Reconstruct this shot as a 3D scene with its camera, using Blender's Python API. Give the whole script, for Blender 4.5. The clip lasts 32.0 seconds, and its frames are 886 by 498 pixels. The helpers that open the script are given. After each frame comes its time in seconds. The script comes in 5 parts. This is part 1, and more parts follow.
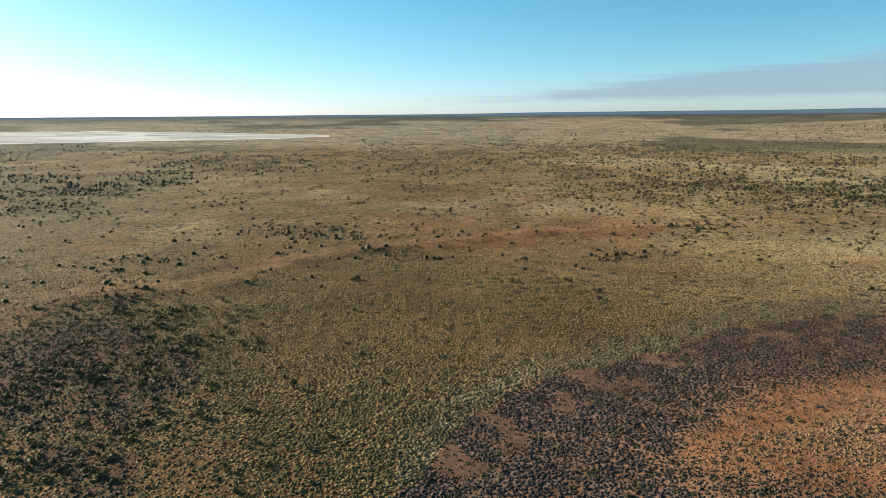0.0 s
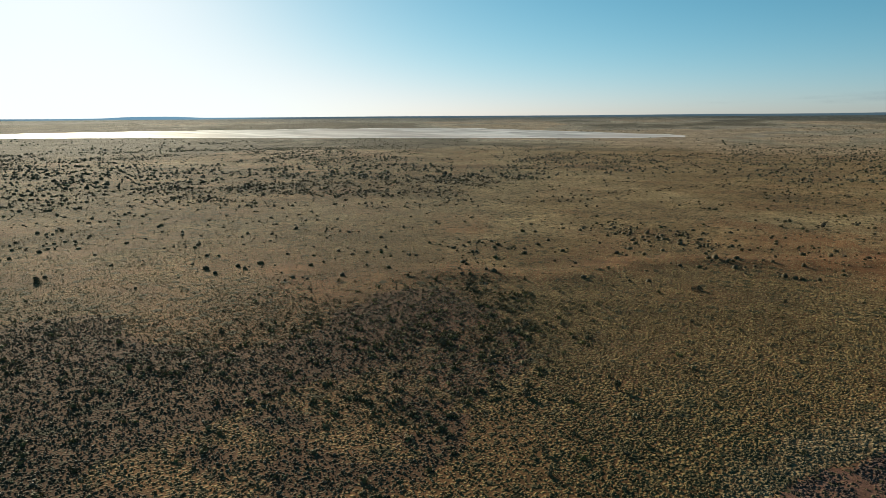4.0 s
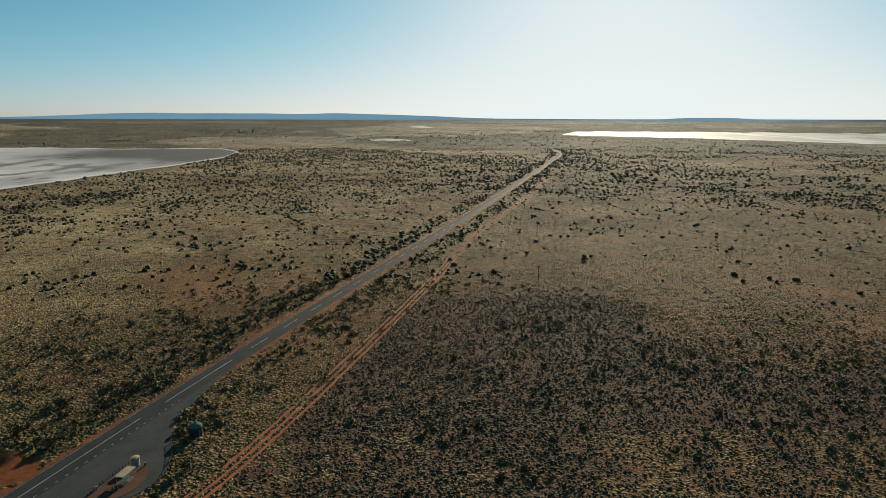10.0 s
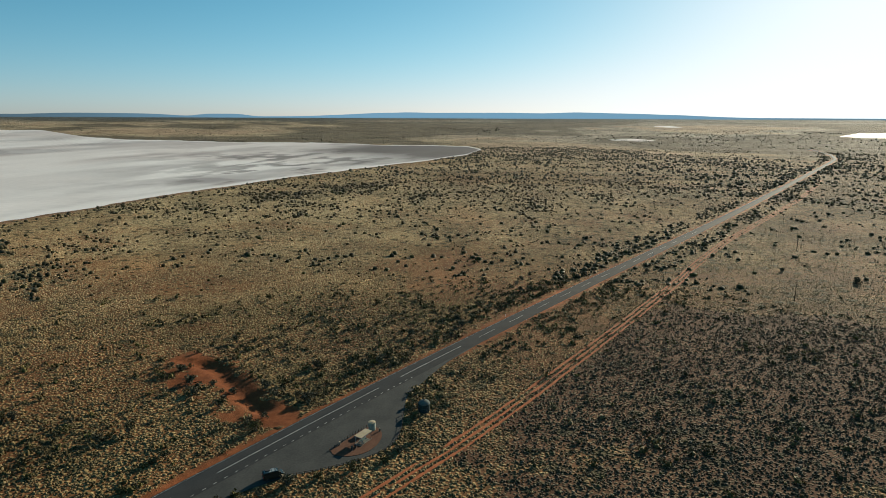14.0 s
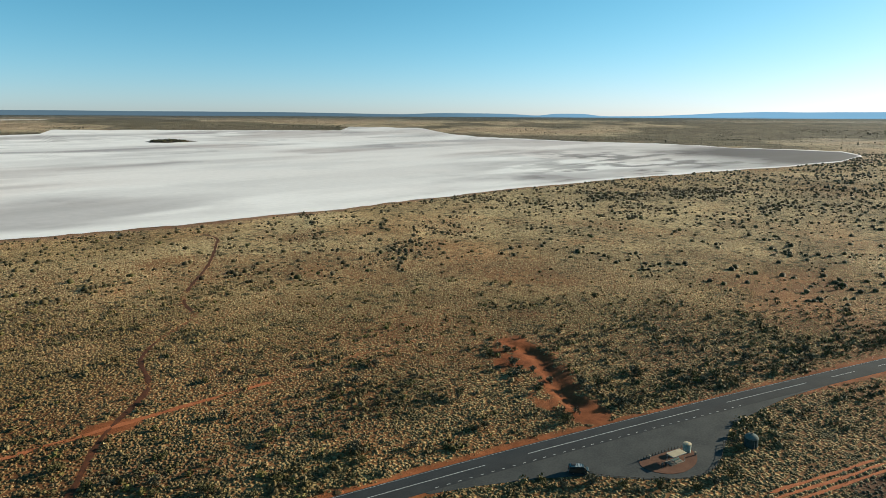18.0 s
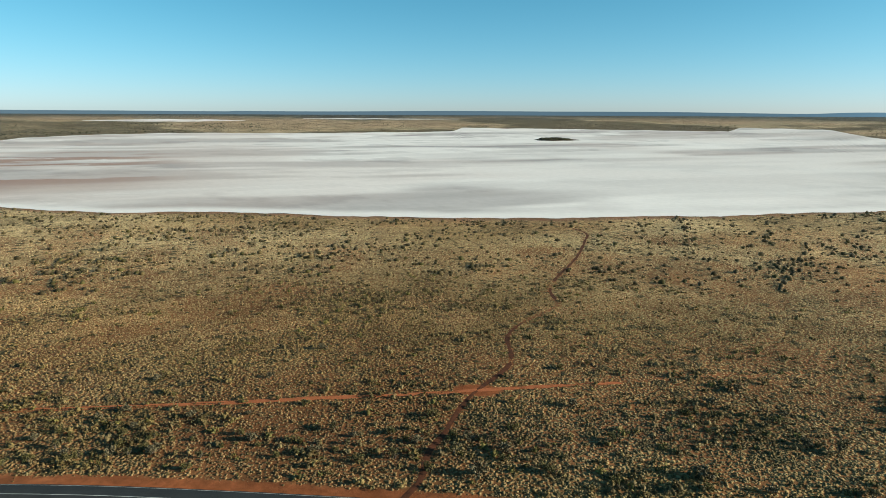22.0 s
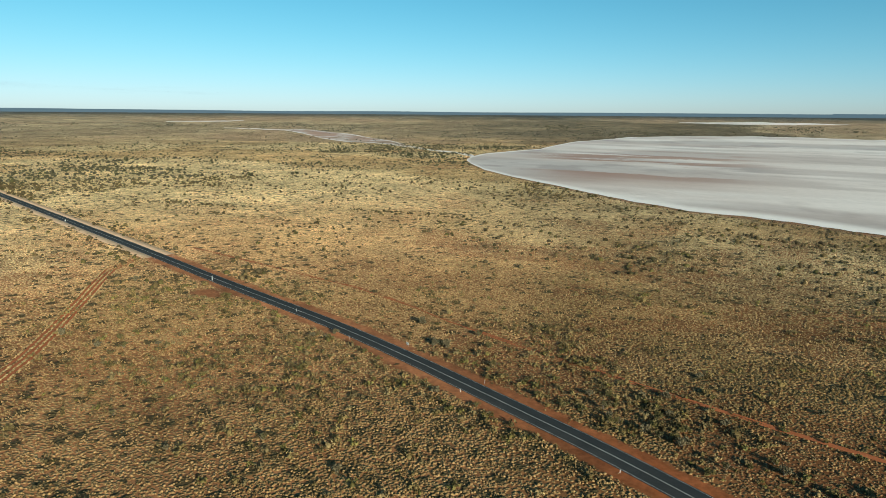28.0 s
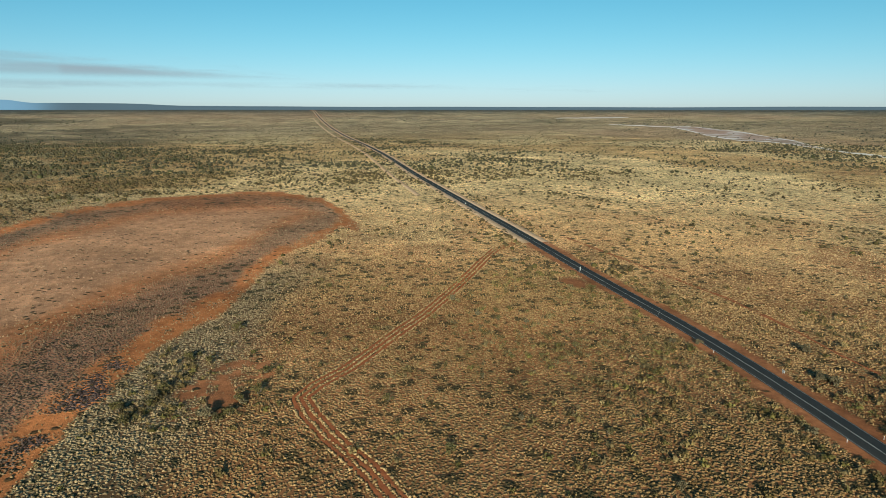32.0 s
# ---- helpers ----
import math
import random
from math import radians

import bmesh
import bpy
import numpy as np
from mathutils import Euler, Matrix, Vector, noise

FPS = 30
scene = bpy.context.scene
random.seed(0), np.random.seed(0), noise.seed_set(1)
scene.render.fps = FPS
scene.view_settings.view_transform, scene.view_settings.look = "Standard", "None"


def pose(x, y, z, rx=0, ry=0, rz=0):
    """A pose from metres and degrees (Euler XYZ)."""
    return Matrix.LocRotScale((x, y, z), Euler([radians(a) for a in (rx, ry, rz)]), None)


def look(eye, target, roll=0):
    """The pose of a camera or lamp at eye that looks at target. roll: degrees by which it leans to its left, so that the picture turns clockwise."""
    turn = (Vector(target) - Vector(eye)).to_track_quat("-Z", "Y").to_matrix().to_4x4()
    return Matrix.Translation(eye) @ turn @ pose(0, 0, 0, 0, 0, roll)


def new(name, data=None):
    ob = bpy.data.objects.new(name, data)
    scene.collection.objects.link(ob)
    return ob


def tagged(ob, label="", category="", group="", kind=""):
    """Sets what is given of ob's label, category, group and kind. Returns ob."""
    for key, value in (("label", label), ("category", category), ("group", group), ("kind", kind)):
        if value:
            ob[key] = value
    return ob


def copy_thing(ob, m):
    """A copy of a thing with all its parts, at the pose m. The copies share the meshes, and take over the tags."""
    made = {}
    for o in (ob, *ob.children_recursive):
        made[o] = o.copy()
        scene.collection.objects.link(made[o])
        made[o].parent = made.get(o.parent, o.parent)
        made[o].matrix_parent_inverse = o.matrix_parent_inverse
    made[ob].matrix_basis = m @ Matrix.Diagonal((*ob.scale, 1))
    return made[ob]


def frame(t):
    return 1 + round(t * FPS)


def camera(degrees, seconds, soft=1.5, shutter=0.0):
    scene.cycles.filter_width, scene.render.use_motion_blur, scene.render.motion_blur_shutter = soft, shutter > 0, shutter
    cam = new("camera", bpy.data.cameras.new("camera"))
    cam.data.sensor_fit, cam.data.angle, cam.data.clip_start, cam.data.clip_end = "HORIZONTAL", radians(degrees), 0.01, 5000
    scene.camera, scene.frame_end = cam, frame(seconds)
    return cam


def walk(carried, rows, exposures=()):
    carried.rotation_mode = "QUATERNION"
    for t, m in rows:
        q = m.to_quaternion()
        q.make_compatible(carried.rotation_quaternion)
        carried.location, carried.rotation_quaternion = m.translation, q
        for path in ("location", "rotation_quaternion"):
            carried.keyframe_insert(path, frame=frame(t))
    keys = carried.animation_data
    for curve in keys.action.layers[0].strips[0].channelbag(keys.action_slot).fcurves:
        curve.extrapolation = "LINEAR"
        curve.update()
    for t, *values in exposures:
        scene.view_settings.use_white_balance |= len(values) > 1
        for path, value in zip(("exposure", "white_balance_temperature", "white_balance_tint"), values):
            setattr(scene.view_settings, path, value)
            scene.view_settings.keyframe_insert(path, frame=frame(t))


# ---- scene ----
# camera: a drone that hovers and turns on the spot
EYE = 85.0
cam = camera(70.2, 32.0, soft=0.8)
ROWS = [
    (0, 0.00, -11.99, -0.49), (0.5, 3.43, -11.98, -0.47), (1, 6.92, -11.98, -0.45), (1.5, 10.54, -11.97, -0.44),
    (2, 14.34, -11.95, -0.44), (2.5, 18.38, -11.93, -0.43), (3, 22.51, -11.91, -0.42), (3.5, 26.65, -11.88, -0.41),
    (5.5, 43.37, -11.70, -0.20), (6, 47.61, -11.67, -0.13), (6.5, 51.76, -11.64, -0.07), (7, 55.87, -11.63, -0.01),
    (7.5, 60.10, -11.61, 0.04), (8, 64.49, -11.61, 0.09), (8.5, 68.82, -11.61, 0.13), (9, 72.50, -11.62, 0.16),
    (9.5, 75.06, -11.63, 0.18), (10, 77.37, -11.65, 0.19), (10.5, 79.67, -11.67, 0.20), (11, 82.05, -11.70, 0.21),
    (11.5, 84.50, -11.72, 0.21), (12, 87.00, -11.73, 0.22), (12.5, 89.68, -11.75, 0.22), (13, 92.53, -11.76, 0.22),
    (13.5, 95.48, -11.78, 0.22), (14, 98.58, -11.79, 0.23), (14.5, 101.86, -11.81, 0.23), (16.5, 116.13, -11.85, 0.30),
    (17, 120.23, -11.87, 0.30), (17.5, 124.40, -11.89, 0.29), (18, 128.53, -11.92, 0.27), (18.5, 132.69, -11.95, 0.26),
    (19, 136.86, -11.99, 0.25), (19.5, 141.04, -12.03, 0.23), (20, 145.19, -12.05, 0.23), (20.5, 149.30, -12.07, 0.23),
    (21, 153.43, -12.07, 0.23), (21.5, 157.55, -12.07, 0.23), (22, 161.67, -12.07, 0.24), (22.5, 165.81, -12.05, 0.25),
    (23, 169.95, -12.04, 0.26), (23.5, 174.11, -12.02, 0.27), (24, 178.21, -12.00, 0.28), (24.5, 182.37, -11.99, 0.29),
    (25, 186.52, -11.99, 0.31), (25.5, 190.68, -11.99, 0.33), (27.5, 206.97, -12.08, 0.47), (28, 211.10, -12.11, 0.44),
    (28.5, 215.26, -12.15, 0.41), (29, 219.41, -12.20, 0.36), (29.5, 223.55, -12.25, 0.30), (30, 227.69, -12.32, 0.25),
    (30.5, 231.87, -12.38, 0.18), (31, 236.07, -12.44, 0.12), (31.5, 240.28, -12.48, 0.06), (32, 244.47, -12.53, 0.01),
]


def heading(t, yaw, pitch, roll):
    a, b = radians(yaw), radians(pitch)
    eye = Vector((0.0, 0.0, EYE))
    way = Vector((-math.sin(a) * math.cos(b), math.cos(a) * math.cos(b), math.sin(b)))
    return t, look(eye, eye + way * 100.0, roll)


LIGHT = [(0.0, 1.22, 6050, 4), (6.0, 0.28, 6150, 2), (11.5, 0.30, 6150, 2), (14.0, 0.60, 6080, 3), (19.0, 1.04, 5890, 3), (25.0, 1.00, 5870, -3), (32.0, 0.64, 5880, -1)]
walk(cam, [heading(*row) for row in ROWS], LIGHT)
# ---- world and sun ----
SUN_AZ, SUN_EL = 62.0, 16.0
world = bpy.data.worlds.new("outback_sky")
scene.world = world
world.use_nodes = True
wn, wl = world.node_tree.nodes, world.node_tree.links
sky = wn.new("ShaderNodeTexSky")
sky.sky_type = 'NISHITA'
sky.sun_disc = False
sky.sun_elevation = radians(SUN_EL)
sky.sun_rotation = radians(-SUN_AZ)
sky.altitude = 400.0
sky.air_density = 0.7
sky.dust_density = 0.5
sky.ozone_density = 1.6
wn["Background"].inputs["Strength"].default_value = 0.064
# colour mix that shifts the sky's blue towards cyan
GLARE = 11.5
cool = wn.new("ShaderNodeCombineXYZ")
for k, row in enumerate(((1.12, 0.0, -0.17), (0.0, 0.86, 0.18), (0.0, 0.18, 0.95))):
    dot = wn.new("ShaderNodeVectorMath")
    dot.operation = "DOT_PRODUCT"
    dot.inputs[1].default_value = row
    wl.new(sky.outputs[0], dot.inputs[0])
    # soft limit flattens the sun's glare: no part of the sky passes GLARE
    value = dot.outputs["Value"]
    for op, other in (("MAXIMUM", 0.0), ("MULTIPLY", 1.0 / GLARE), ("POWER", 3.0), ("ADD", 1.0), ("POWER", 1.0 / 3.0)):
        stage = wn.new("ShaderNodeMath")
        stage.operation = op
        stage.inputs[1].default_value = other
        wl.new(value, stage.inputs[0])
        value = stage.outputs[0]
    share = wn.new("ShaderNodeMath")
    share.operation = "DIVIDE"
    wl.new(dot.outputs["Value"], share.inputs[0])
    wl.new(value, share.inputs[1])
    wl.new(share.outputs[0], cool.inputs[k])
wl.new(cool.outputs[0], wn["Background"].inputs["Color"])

sun_data = bpy.data.lights.new("sun", "SUN")
sun_data.energy = 5.0
sun_data.angle = radians(0.55)
sun_data.color = (1.0, 0.83, 0.60)
sun = new("sun", sun_data)
sun_way = Vector((-math.sin(radians(SUN_AZ)) * math.cos(radians(SUN_EL)),
                  math.cos(radians(SUN_AZ)) * math.cos(radians(SUN_EL)), math.sin(radians(SUN_EL))))
sun.matrix_world = look(sun_way * 900.0, (0, 0, 0))


# ---- noise and plan helpers ----
def lattice(ix, iy, seed):
    h = (ix.astype(np.int64) * 374761393 + iy.astype(np.int64) * 668265263 + seed * 974634777) & 0xFFFFFFFF
    h = ((h ^ (h >> 13)) * 1274126177) & 0xFFFFFFFF
    h = ((h ^ (h >> 15)) * 2246822519) & 0xFFFFFFFF
    return (h ^ (h >> 16)) / 4294967295.0


def vnoise(x, y, size, seed):
    u, v = x / size, y / size
    ix, iy = np.floor(u), np.floor(v)
    fx, fy = u - ix, v - iy
    fx, fy = fx * fx * (3 - 2 * fx), fy * fy * (3 - 2 * fy)
    a, b = lattice(ix, iy, seed), lattice(ix + 1, iy, seed)
    c, d = lattice(ix, iy + 1, seed), lattice(ix + 1, iy + 1, seed)
    return (a * (1 - fx) + b * fx) * (1 - fy) + (c * (1 - fx) + d * fx) * fy


def fbm(x, y, size, seed, octaves=3):
    total, weight, amp = 0.0, 0.0, 1.0
    for k in range(octaves):
        total = total + amp * vnoise(x + 17.3 * k, y - 9.1 * k, size / 2 ** k, seed + k)
        weight, amp = weight + amp, amp * 0.55
    return total / weight


def step(lo, hi, v):
    w = np.clip((v - lo) / (hi - lo), 0, 1)
    return w * w * (3 - 2 * w)


def smooth_line(points, per=4):
    """A Catmull-Rom line through the points."""
    p = np.array(points, float)
    p = np.vstack([2 * p[0] - p[1], p, 2 * p[-1] - p[-2]])
    out = []
    for i in range(1, len(p) - 2):
        a, b, c, d = p[i - 1], p[i], p[i + 1], p[i + 2]
        for k in range(per):
            t = k / per
            out.append(0.5 * (2 * b + (c - a) * t + (2 * a - 5 * b + 4 * c - d) * t * t + (3 * b - a - 3 * c + d) * t ** 3))
    out.append(p[-2])
    return np.array(out)


def line_distance(x, y, line):
    """Distance to a line, and the signed side (left of the way along it is plus)."""
    best = np.full(x.shape, 1e9)
    side = np.zeros(x.shape)
    for (ax, ay), (bx, by) in zip(line[:-1], line[1:]):
        dx, dy = bx - ax, by - ay
        t = np.clip(((x - ax) * dx + (y - ay) * dy) / (dx * dx + dy * dy), 0, 1)
        px, py = x - ax - t * dx, y - ay - t * dy
        d = np.hypot(px, py)
        near = d < best
        best = np.where(near, d, best)
        side = np.where(near, dx * py - dy * px, side)
    return best, side


def inside(x, y, poly):
    hit = np.zeros(x.shape, bool)
    n = len(poly)
    for i in range(n):
        (ax, ay), (bx, by) = poly[i], poly[(i + 1) % n]
        cross = ((ay > y) != (by > y)) & (x < (bx - ax) * (y - ay) / (by - ay + 1e-12) + ax)
        hit ^= cross
    return hit


def blob(x, y, cx, cy, rx, ry, turn=0.0):
    c, s = math.cos(radians(turn)), math.sin(radians(turn))
    u, v = ((x - cx) * c + (y - cy) * s) / rx, (-(x - cx) * s + (y - cy) * c) / ry
    return np.exp(-(u * u + v * v))


# ---- plan ----
# the plain is flat round the rest area and lifts very gently towards a far rim
FLAT, RIM, FAR = 1800.0, 4850.0, 1 / 60000.0


def plain_height(r):
    r = np.asarray(r, float)
    w = np.clip((r - FLAT) / (RIM - FLAT), 0, 1)
    u = (2 * w ** 3 - 3 * w ** 2 + 1) / FLAT - (RIM - FLAT) / FLAT ** 2 * (w ** 3 - 2 * w ** 2 + w) + FAR * (3 * w ** 2 - 2 * w ** 3)
    return np.where(r < FLAT, 0.0, EYE - r * EYE * u)


ROAD = smooth_line([(4500, -1130), (3072, -816), (1445, -490), (763, -327), (400, -243), (262, -210), (154, -185), (68, -158),
                    (22, -141.5), (-50, -111), (-89, -93.5), (-129, -75), (-184, -48), (-246, -16), (-347, 38), (-574, 161),
                    (-808, 284), (-1133, 453), (-1435, 608), (-1560, 660), (-1680, 700), (-1810, 727), (-1950, 752)], 3)
ROAD_HALF = 3.9
TRACK_SOUTH = smooth_line([(-60, -70), (-120, -38), (-150, -20), (-180, -4), (-214, 13), (-252, 33), (-320, 66), (-460, 131), (-706, 268), (-960, 395)], 2)
TRACK_NORTH = smooth_line([(340, -255), (189, -236), (128, -217), (75, -202), (26, -190), (-43, -175), (-68, -171), (-115, -162), (-156, -157), (-176, -120)], 2)
FOOT_PATH = smooth_line([(-26, -118), (-37, -129), (-43, -141), (-50, -149), (-58, -160), (-68, -171), (-84, -184), (-91, -196), (-97, -213),
                         (-112, -228), (-136, -245), (-145, -269), (-163, -294), (-195, -330), (-229, -377), (-243, -404), (-240, -463)], 2)
TRACK_EAST = smooth_line([(90, -46), (110, -45), (132, -43), (151, -39), (166, -37), (177, -37), (184, -44), (191, -55), (209, -75), (235, -104), (290, -157), (329, -193), (345, -222)], 1)
PIT = smooth_line([(-163, -79), (-169, -86), (-176, -93), (-184, -101), (-190, -107), (-193, -114)], 3)
PAD = [(-100, -83), (-110, -76), (-122, -66), (-130, -58), (-135, -50), (-140, -43), (-147, -37), (-155, -35.2), (-167, -36.5),
       (-179, -38), (-191, -35), (-209, -29.5), (-228, -21), (-247, -15), (-240, -20), (-184, -48), (-129, -75), (-98, -90)]
RIDGE = [(-195, 266), (-172, 291), (-114, 321), (-65, 388), (6, 420), (90, 454), (156, 468), (224, 477), (363, 510)]
HEATH = [(-88, 60), (-128, 0), (-146, -16), (-168, -8), (-192, 1), (-213, 15), (-238, 28), (-297, 59), (-284, 73), (-283, 105), (-286, 118), (-272, 148), (-256, 152),
         (-212, 140), (-185, 143), (-171, 154), (-168, 175), (-176, 207), (-183, 243), (-171, 260), (-149, 262), (-118, 240), (-96, 226), (-78, 196), (-84, 160), (-72, 128)]
# belts and patches of scrub: centre, half length, half width, turn
SCRUB_WEST = [(-214, -81, 40, 14, 25), (-242, -62, 40, 13, 28), (-184, -115, 20, 12, 0), (-212, -102, 24, 10, 10), (-262, -45, 40, 12, 28), (-290, -14, 60, 14, 28),
              (-367, -34, 20, 10, 0), (-354, -126, 16, 8, 0), (-270, -123, 18, 8, 0), (-638, -2, 60, 16, 10), (-690, 72, 60, 16, 15), (-675, -130, 50, 14, 0), (-531, -217, 40, 18, 0)]
SCRUB_LAKE = [(-10, -158, 90, 11, -20), (-124, -128, 34, 9, -20), (-77, -147, 36, 8, -15), (-128, -160, 30, 6, -10), (-301, -270, 34, 16, 20), (-123, -332, 26, 14, 0),
              (-276, -344, 28, 12, 0), (-49, -376, 28, 16, 0), (-53, -178, 24, 6, 0), (-98, -138, 40, 8, -12), (-37, -401, 44, 14, 0), (22, -487, 70, 16, 0),
              (84, -370, 44, 8, 0), (-89, -384, 34, 12, 0), (-208, -293, 24, 10, 0), (-86, -259, 30, 6, 0), (-42, -286, 34, 10, 0)]
SCRUB_EAST = [(61, -201, 34, 10, -15), (101, -229, 28, 10, -20), (82, -293, 26, 8, 0), (147, -243, 22, 8, -15), (91, -401, 44, 14, 0), (277, -448, 40, 9, 10), (325, -437, 26, 9, 10),
              (502, -385, 44, 16, 10), (900, -562, 90, 30, 10), (710, -794, 80, 30, 0), (768, -368, 70, 18, 0), (182, -21, 10, 6, 0), (200, -34, 9, 6, 0),
              (250, -170, 44, 22, 20), (160, -140, 36, 18, 20), (195, 0, 30, 12, -30)]
SCRUB_NORTH = [(98, 373, 24, 9, 8), (87, 441, 28, 9, 0), (152, 379, 18, 8, 0), (192, 467, 44, 8, 0), (-121, 469, 50, 14, 0), (-75, 444, 34, 12, 0), (-122, 196, 44, 46, 0),
               (-130, 240, 40, 22, -20), (-112, 269, 28, 12, 0), (-98, 153, 30, 18, 0), (390, 612, 110, 40, -20), (-501, 548, 70, 18, 0), (-535, 450, 60, 14, 0), (-175, 367, 30, 10, 0)]


def belt_sum(x, y, belts):
    return sum(blob(x, y, *b) for b in belts)


# salt lakes, seen from the hover point: bearing, near shore, far shore
MAIN_LAKE = np.array([(95.2, 1700, 1760), (96.5, 1470, 1920), (100, 1265, 1960), (104, 1135, 1980), (108.4, 1008, 2110), (117.7, 818, 2210),
                      (125.4, 712, 2430), (128, 676, 2640), (130.7, 652, 3080), (136.8, 594, 3170), (137.7, 586, 2875), (142, 566, 2850),
                      (151, 528, 2900), (160, 520, 2960), (160.8, 519, 2700), (164, 525, 2640), (171, 533, 2560), (176, 556, 2540),
                      (183, 589, 2600), (189.5, 610, 2560), (194.8, 662, 2396), (199.5, 746, 2060), (202.5, 815, 1620), (205, 880, 1500),
                      (207.4, 985, 1400), (208.6, 1100, 1290), (209, 1180, 1220)])
EAST_LAKE = np.array([(10, 2470, 2560), (14, 2390, 2680), (18.7, 2365, 2830), (23, 2385, 2950), (27.4, 2380, 3100), (34, 2420, 3190), (42, 2480, 3170),
                      (52, 2612, 3145), (61, 2740, 3130), (65.6, 2800, 3100), (66.8, 2830, 2850)])
CLAYPAN = np.array([(-108, 440, 455), (-106.3, 470, 551), (-104.6, 425, 627), (-101, 381, 680), (-98.3, 320, 684), (-95.7, 272, 687), (-91, 240, 690),
                    (-86.3, 210, 645), (-82, 180, 600), (-77.8, 150, 530), (-65, 90, 430), (-50, 70, 370), (-36.2, 60, 328), (-30, 60, 297),
                    (-25.8, 60, 277), (-21.4, 62, 241), (-16.7, 66, 217), (-11.6, 70, 198), (-6.3, 78, 182), (-0.7, 85, 160), (2, 95, 138), (5, 108, 128)])


CREEK = np.array([(208.4, 1270, 1345), (210, 1400, 1445), (212, 1480, 1520), (214, 1625, 1690), (215.5, 1740, 1960), (217.5, 1890, 2180), (219.6, 1920, 2440),
                  (222, 2160, 2640), (223.6, 2480, 2760), (225, 2680, 2760), (228, 2760, 2800), (230, 2860, 2890)])
FLATS = [np.array(t) for t in ([(78.2, 3420, 3440), (79.2, 3390, 3540), (80.4, 3430, 3480)], [(80.2, 2380, 2390), (81.5, 2325, 2470), (83, 2340, 2480), (84, 2400, 2420)],
                               [(178.8, 3590, 3610), (182, 3500, 3700), (186, 3470, 3745), (191, 3600, 3640)], [(160.2, 3830, 3850), (165, 3770, 3880), (170, 3760, 3890), (174, 3810, 3830)],
                               [(228.4, 3450, 3480), (230, 3380, 3480), (234.5, 3320, 3350)])]


def polar(x, y):
    return np.degrees(np.arctan2(-x, y)), np.hypot(x, y)


def basin(x, y, table, wrap):
    """How far inside a basin a place lies: metres along the line of sight to the nearer shore (minus: outside)."""
    az, r = polar(x, y)
    az = np.where(az < wrap, az + 360, az) if wrap > -180 else az
    near = np.interp(az, table[:, 0], table[:, 1])
    far = np.interp(az, table[:, 0], table[:, 2])
    depth = np.minimum(r - near, far - r)
    edge = np.minimum(az - table[0, 0], table[-1, 0] - az) * r * 0.0175
    return np.where(edge < 0, -1e3, np.minimum(depth, edge * 4 + 5))


# ---- materials ----
def material(name, rough=0.8, color=(0.5, 0.5, 0.5), metal=0.0):
    m = bpy.data.materials.new(name)
    m.use_nodes = True
    b = m.node_tree.nodes["Principled BSDF"]
    b.inputs["Roughness"].default_value = rough
    b.inputs["Base Color"].default_value = (*color, 1)
    b.inputs["Metallic"].default_value = metal
    if rough > 0.8:
        b.inputs["Specular IOR Level"].default_value = 0.15
    return m


def mottled(name, dark, light, size, rough=0.8, metal=0.0, bump=0.0, fine=12.0):
    """Two tones mixed by noise at two sizes, with a fine relief."""
    m = material(name, rough, metal=metal)
    n, l = m.node_tree.nodes, m.node_tree.links
    b = n["Principled BSDF"]
    co = n.new("ShaderNodeTexCoord")
    big, small = n.new("ShaderNodeTexNoise"), n.new("ShaderNodeTexNoise")
    big.inputs["Scale"].default_value = 1.0 / size
    small.inputs["Scale"].default_value = fine / size
    for t in (big, small):
        t.inputs["Detail"].default_value = 4
        l.new(co.outputs["Object"], t.inputs["Vector"])
    add = n.new("ShaderNodeMath")
    add.operation = "ADD"
    l.new(big.outputs["Fac"], add.inputs[0])
    l.new(small.outputs["Fac"], add.inputs[1])
    ramp = n.new("ShaderNodeMapRange")
    ramp.inputs["From Min"].default_value, ramp.inputs["From Max"].default_value = 0.75, 1.25
    l.new(add.outputs[0], ramp.inputs["Value"])
    mix = n.new("ShaderNodeMix")
    mix.data_type = "RGBA"
    mix.inputs["A"].default_value, mix.inputs["B"].default_value = (*dark, 1), (*light, 1)
    l.new(ramp.outputs[0], mix.inputs["Factor"])
    l.new(mix.outputs["Result"], b.inputs["Base Color"])
    if bump:
        bp = n.new("ShaderNodeBump")
        bp.inputs["Strength"].default_value = 0.6
        bp.inputs["Distance"].default_value = bump
        l.new(small.outputs["Fac"], bp.inputs["Height"])
        l.new(bp.outputs["Normal"], b.inputs["Normal"])
    return m


